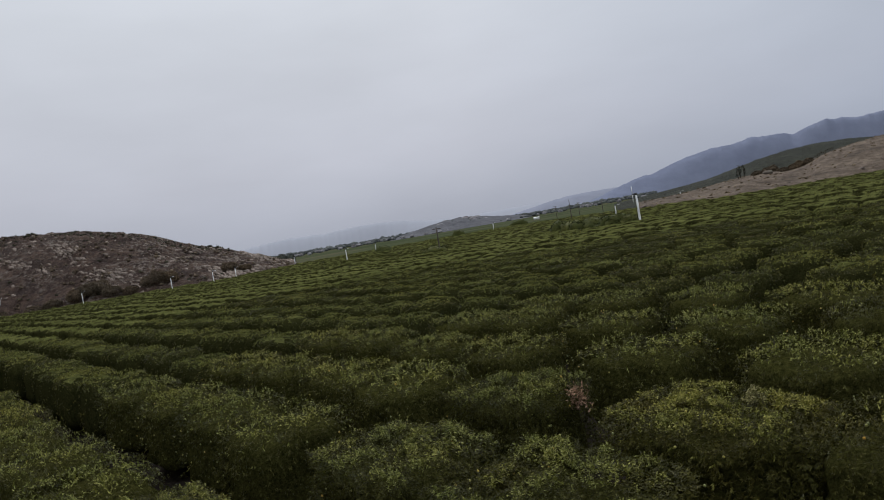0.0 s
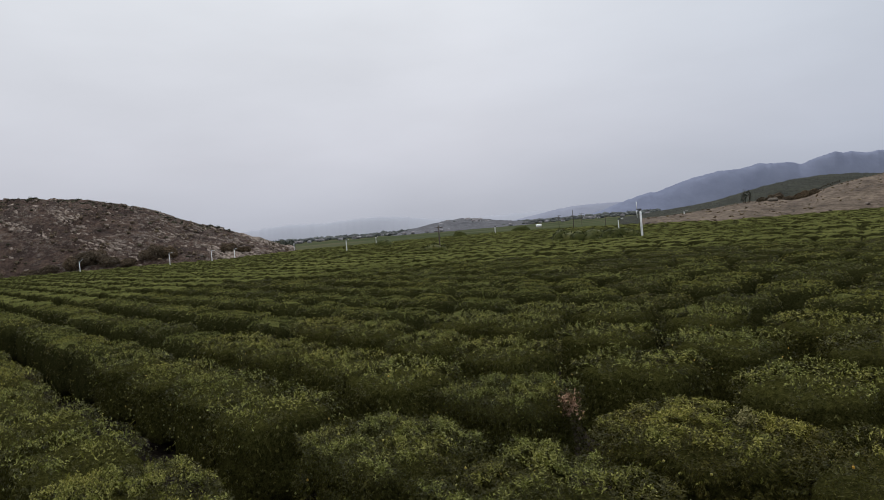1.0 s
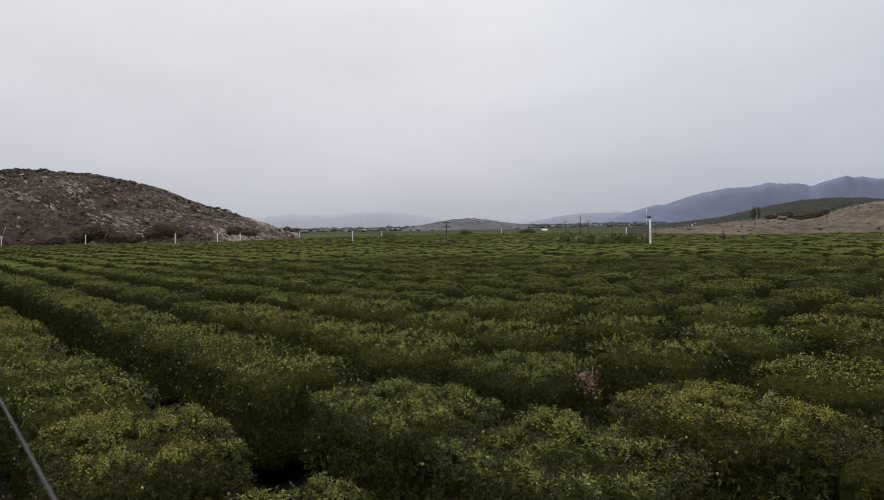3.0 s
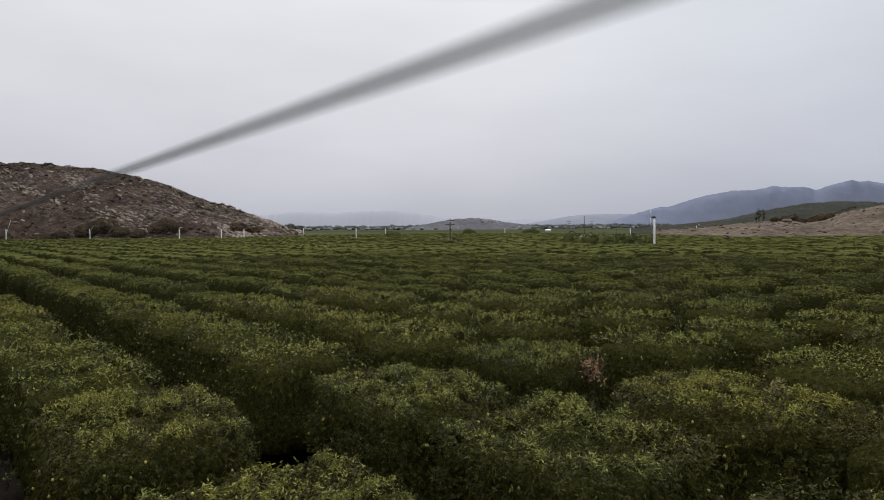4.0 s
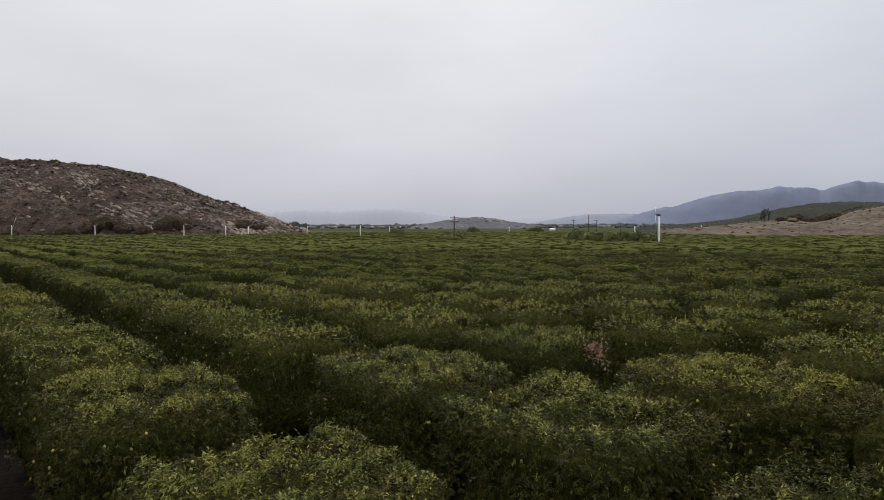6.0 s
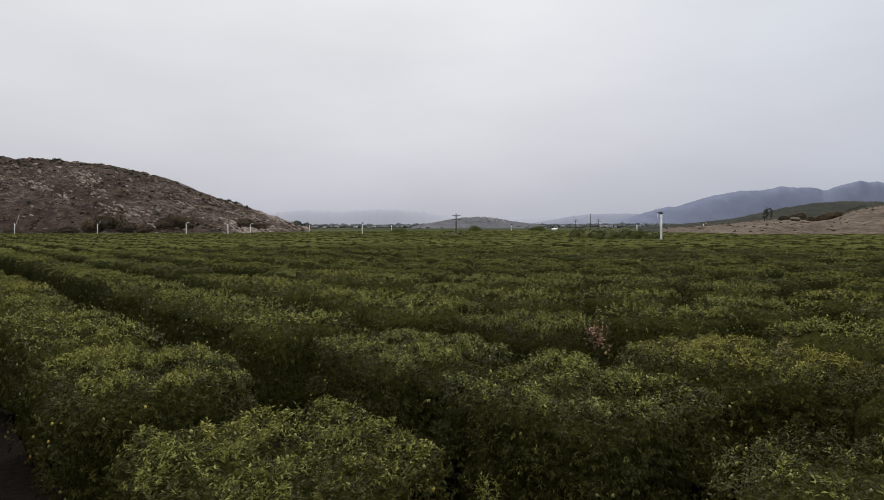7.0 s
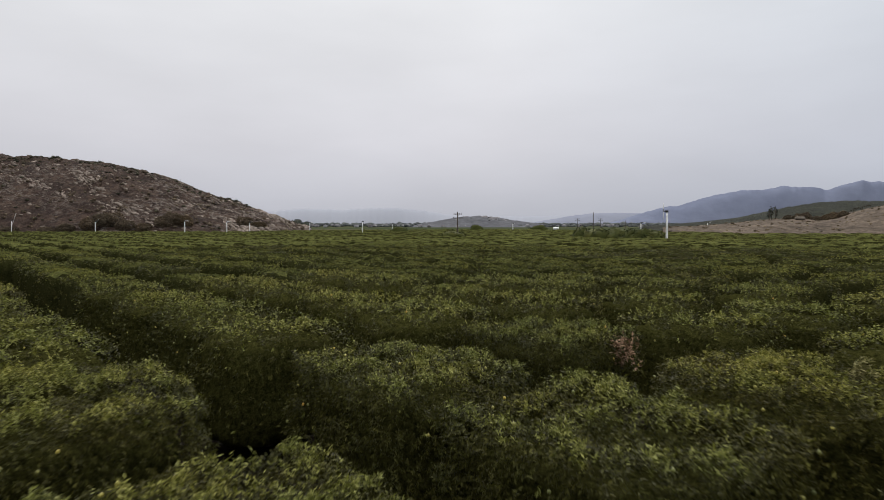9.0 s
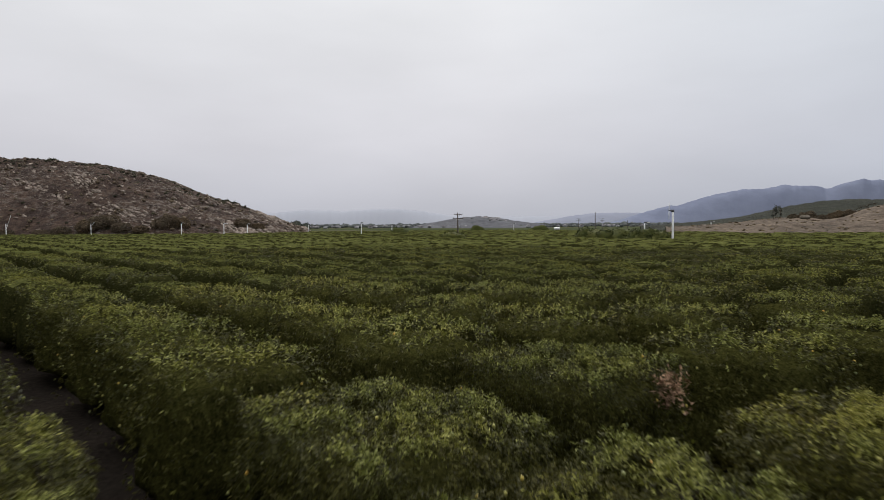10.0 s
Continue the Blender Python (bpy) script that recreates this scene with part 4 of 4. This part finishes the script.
for i, (p, draw) in enumerate(rest):
    V, F, LV, LF, which = moulds[int(draw[0] * 3) + (0 if i < 450 else 3)]
    a = radians(ROW_TURN + (180 if draw[1] > .5 else 0) + (draw[2] - .5) * 8)
    R = np.array(((math.cos(a), -math.sin(a), 0), (math.sin(a), math.cos(a), 0), (0, 0, 1)))
    sc = np.array((1.06 + .24 * draw[3], 0.78 + .16 * draw[4], 0.95 + .1 * draw[5]))
    A, B = joined((V, F), (LV, LF))
    cv.append((A * sc) @ R.T + np.array(p[:]))
    cf.append(B + n)
    ci.append(which)
    n += len(A)
# far rows carry lit tops and shaded sides in their colours
rows = mesh_np("orchard_rows", np.vstack(cv), np.vstack(cf), [SHADE_CANOPY, LEAF, LIT_FARFLUSH, LIT_FARMASS], np.concatenate(ci))
rows.polygons.foreach_set("use_smooth", [True] * len(rows.polygons))
tagged(new("orchard_rows", rows), "far rows of clipped dark green citrus trees", "orchard", kind="stuff")


# dead and pale shoots on two of the trees
def shoots(name, tree, at, n, size, spread, mat, label):
    r = np.random.default_rng(n)
    P = np.array(at) + r.normal(0, 1, (n, 3)) * spread
    m = tree.matrix_basis.inverted()
    V, F = leaves(r, P, np.tile((0, 0, 1.0), (n, 1)), 6, size)
    V = np.array([(m @ Vector(v))[:] for v in V])
    part(name, mesh_np(name, V, F, [mat]), tree, label)


shoots("dead_shoot", TREES[2, 1], (-0.15, 16.55, 2.75), 60, .1, (.12, .08, .17), DEAD, "withered pinkish-brown shoot")
shoots("pale_shoot", TREES[2, 0], (3.45, 14.45, 3.02), 30, .11, (.08, .07, .07), PALE, "pale dried new shoot")


# a leafy young shoot standing in the alley between two rows
def citrus_shoot(x, y, height):
    r = np.random.default_rng(77)
    root = tagged(new("young_tree"), "slender young citrus shoot standing in the alley", "tree")
    root.matrix_basis = pose(x, y, 0)
    stems = [tube([(0, 0, -.1), (.02, 0, height * .5), (0, .03, height)], [.02, .015, .006], 6), tube([(0, 0, .5), (.12, -.1, height * .7), (.17, -.16, height * .86)], [.014, .01, .004], 5)]
    part("trunk", mesh_np("trunk", *joined(*stems), [BARK]), root)
    P = np.vstack([np.column_stack([r.normal(0, .07, 34), r.normal(.02, .07, 34), height - r.random(34) ** 1.4 * .75]), np.array((.16, -.15, height * .83)) + r.normal(0, 1, (12, 3)) * (.04, .04, .12)])
    part("crown", mesh_np("crown", *leaves(r, P, np.tile((0, 0, 1.0), (len(P), 1)), 8, .075, .1, .6, .19), [LIT_FLUSH]), root)


citrus_shoot(-1.526, 9.133, 2.0)
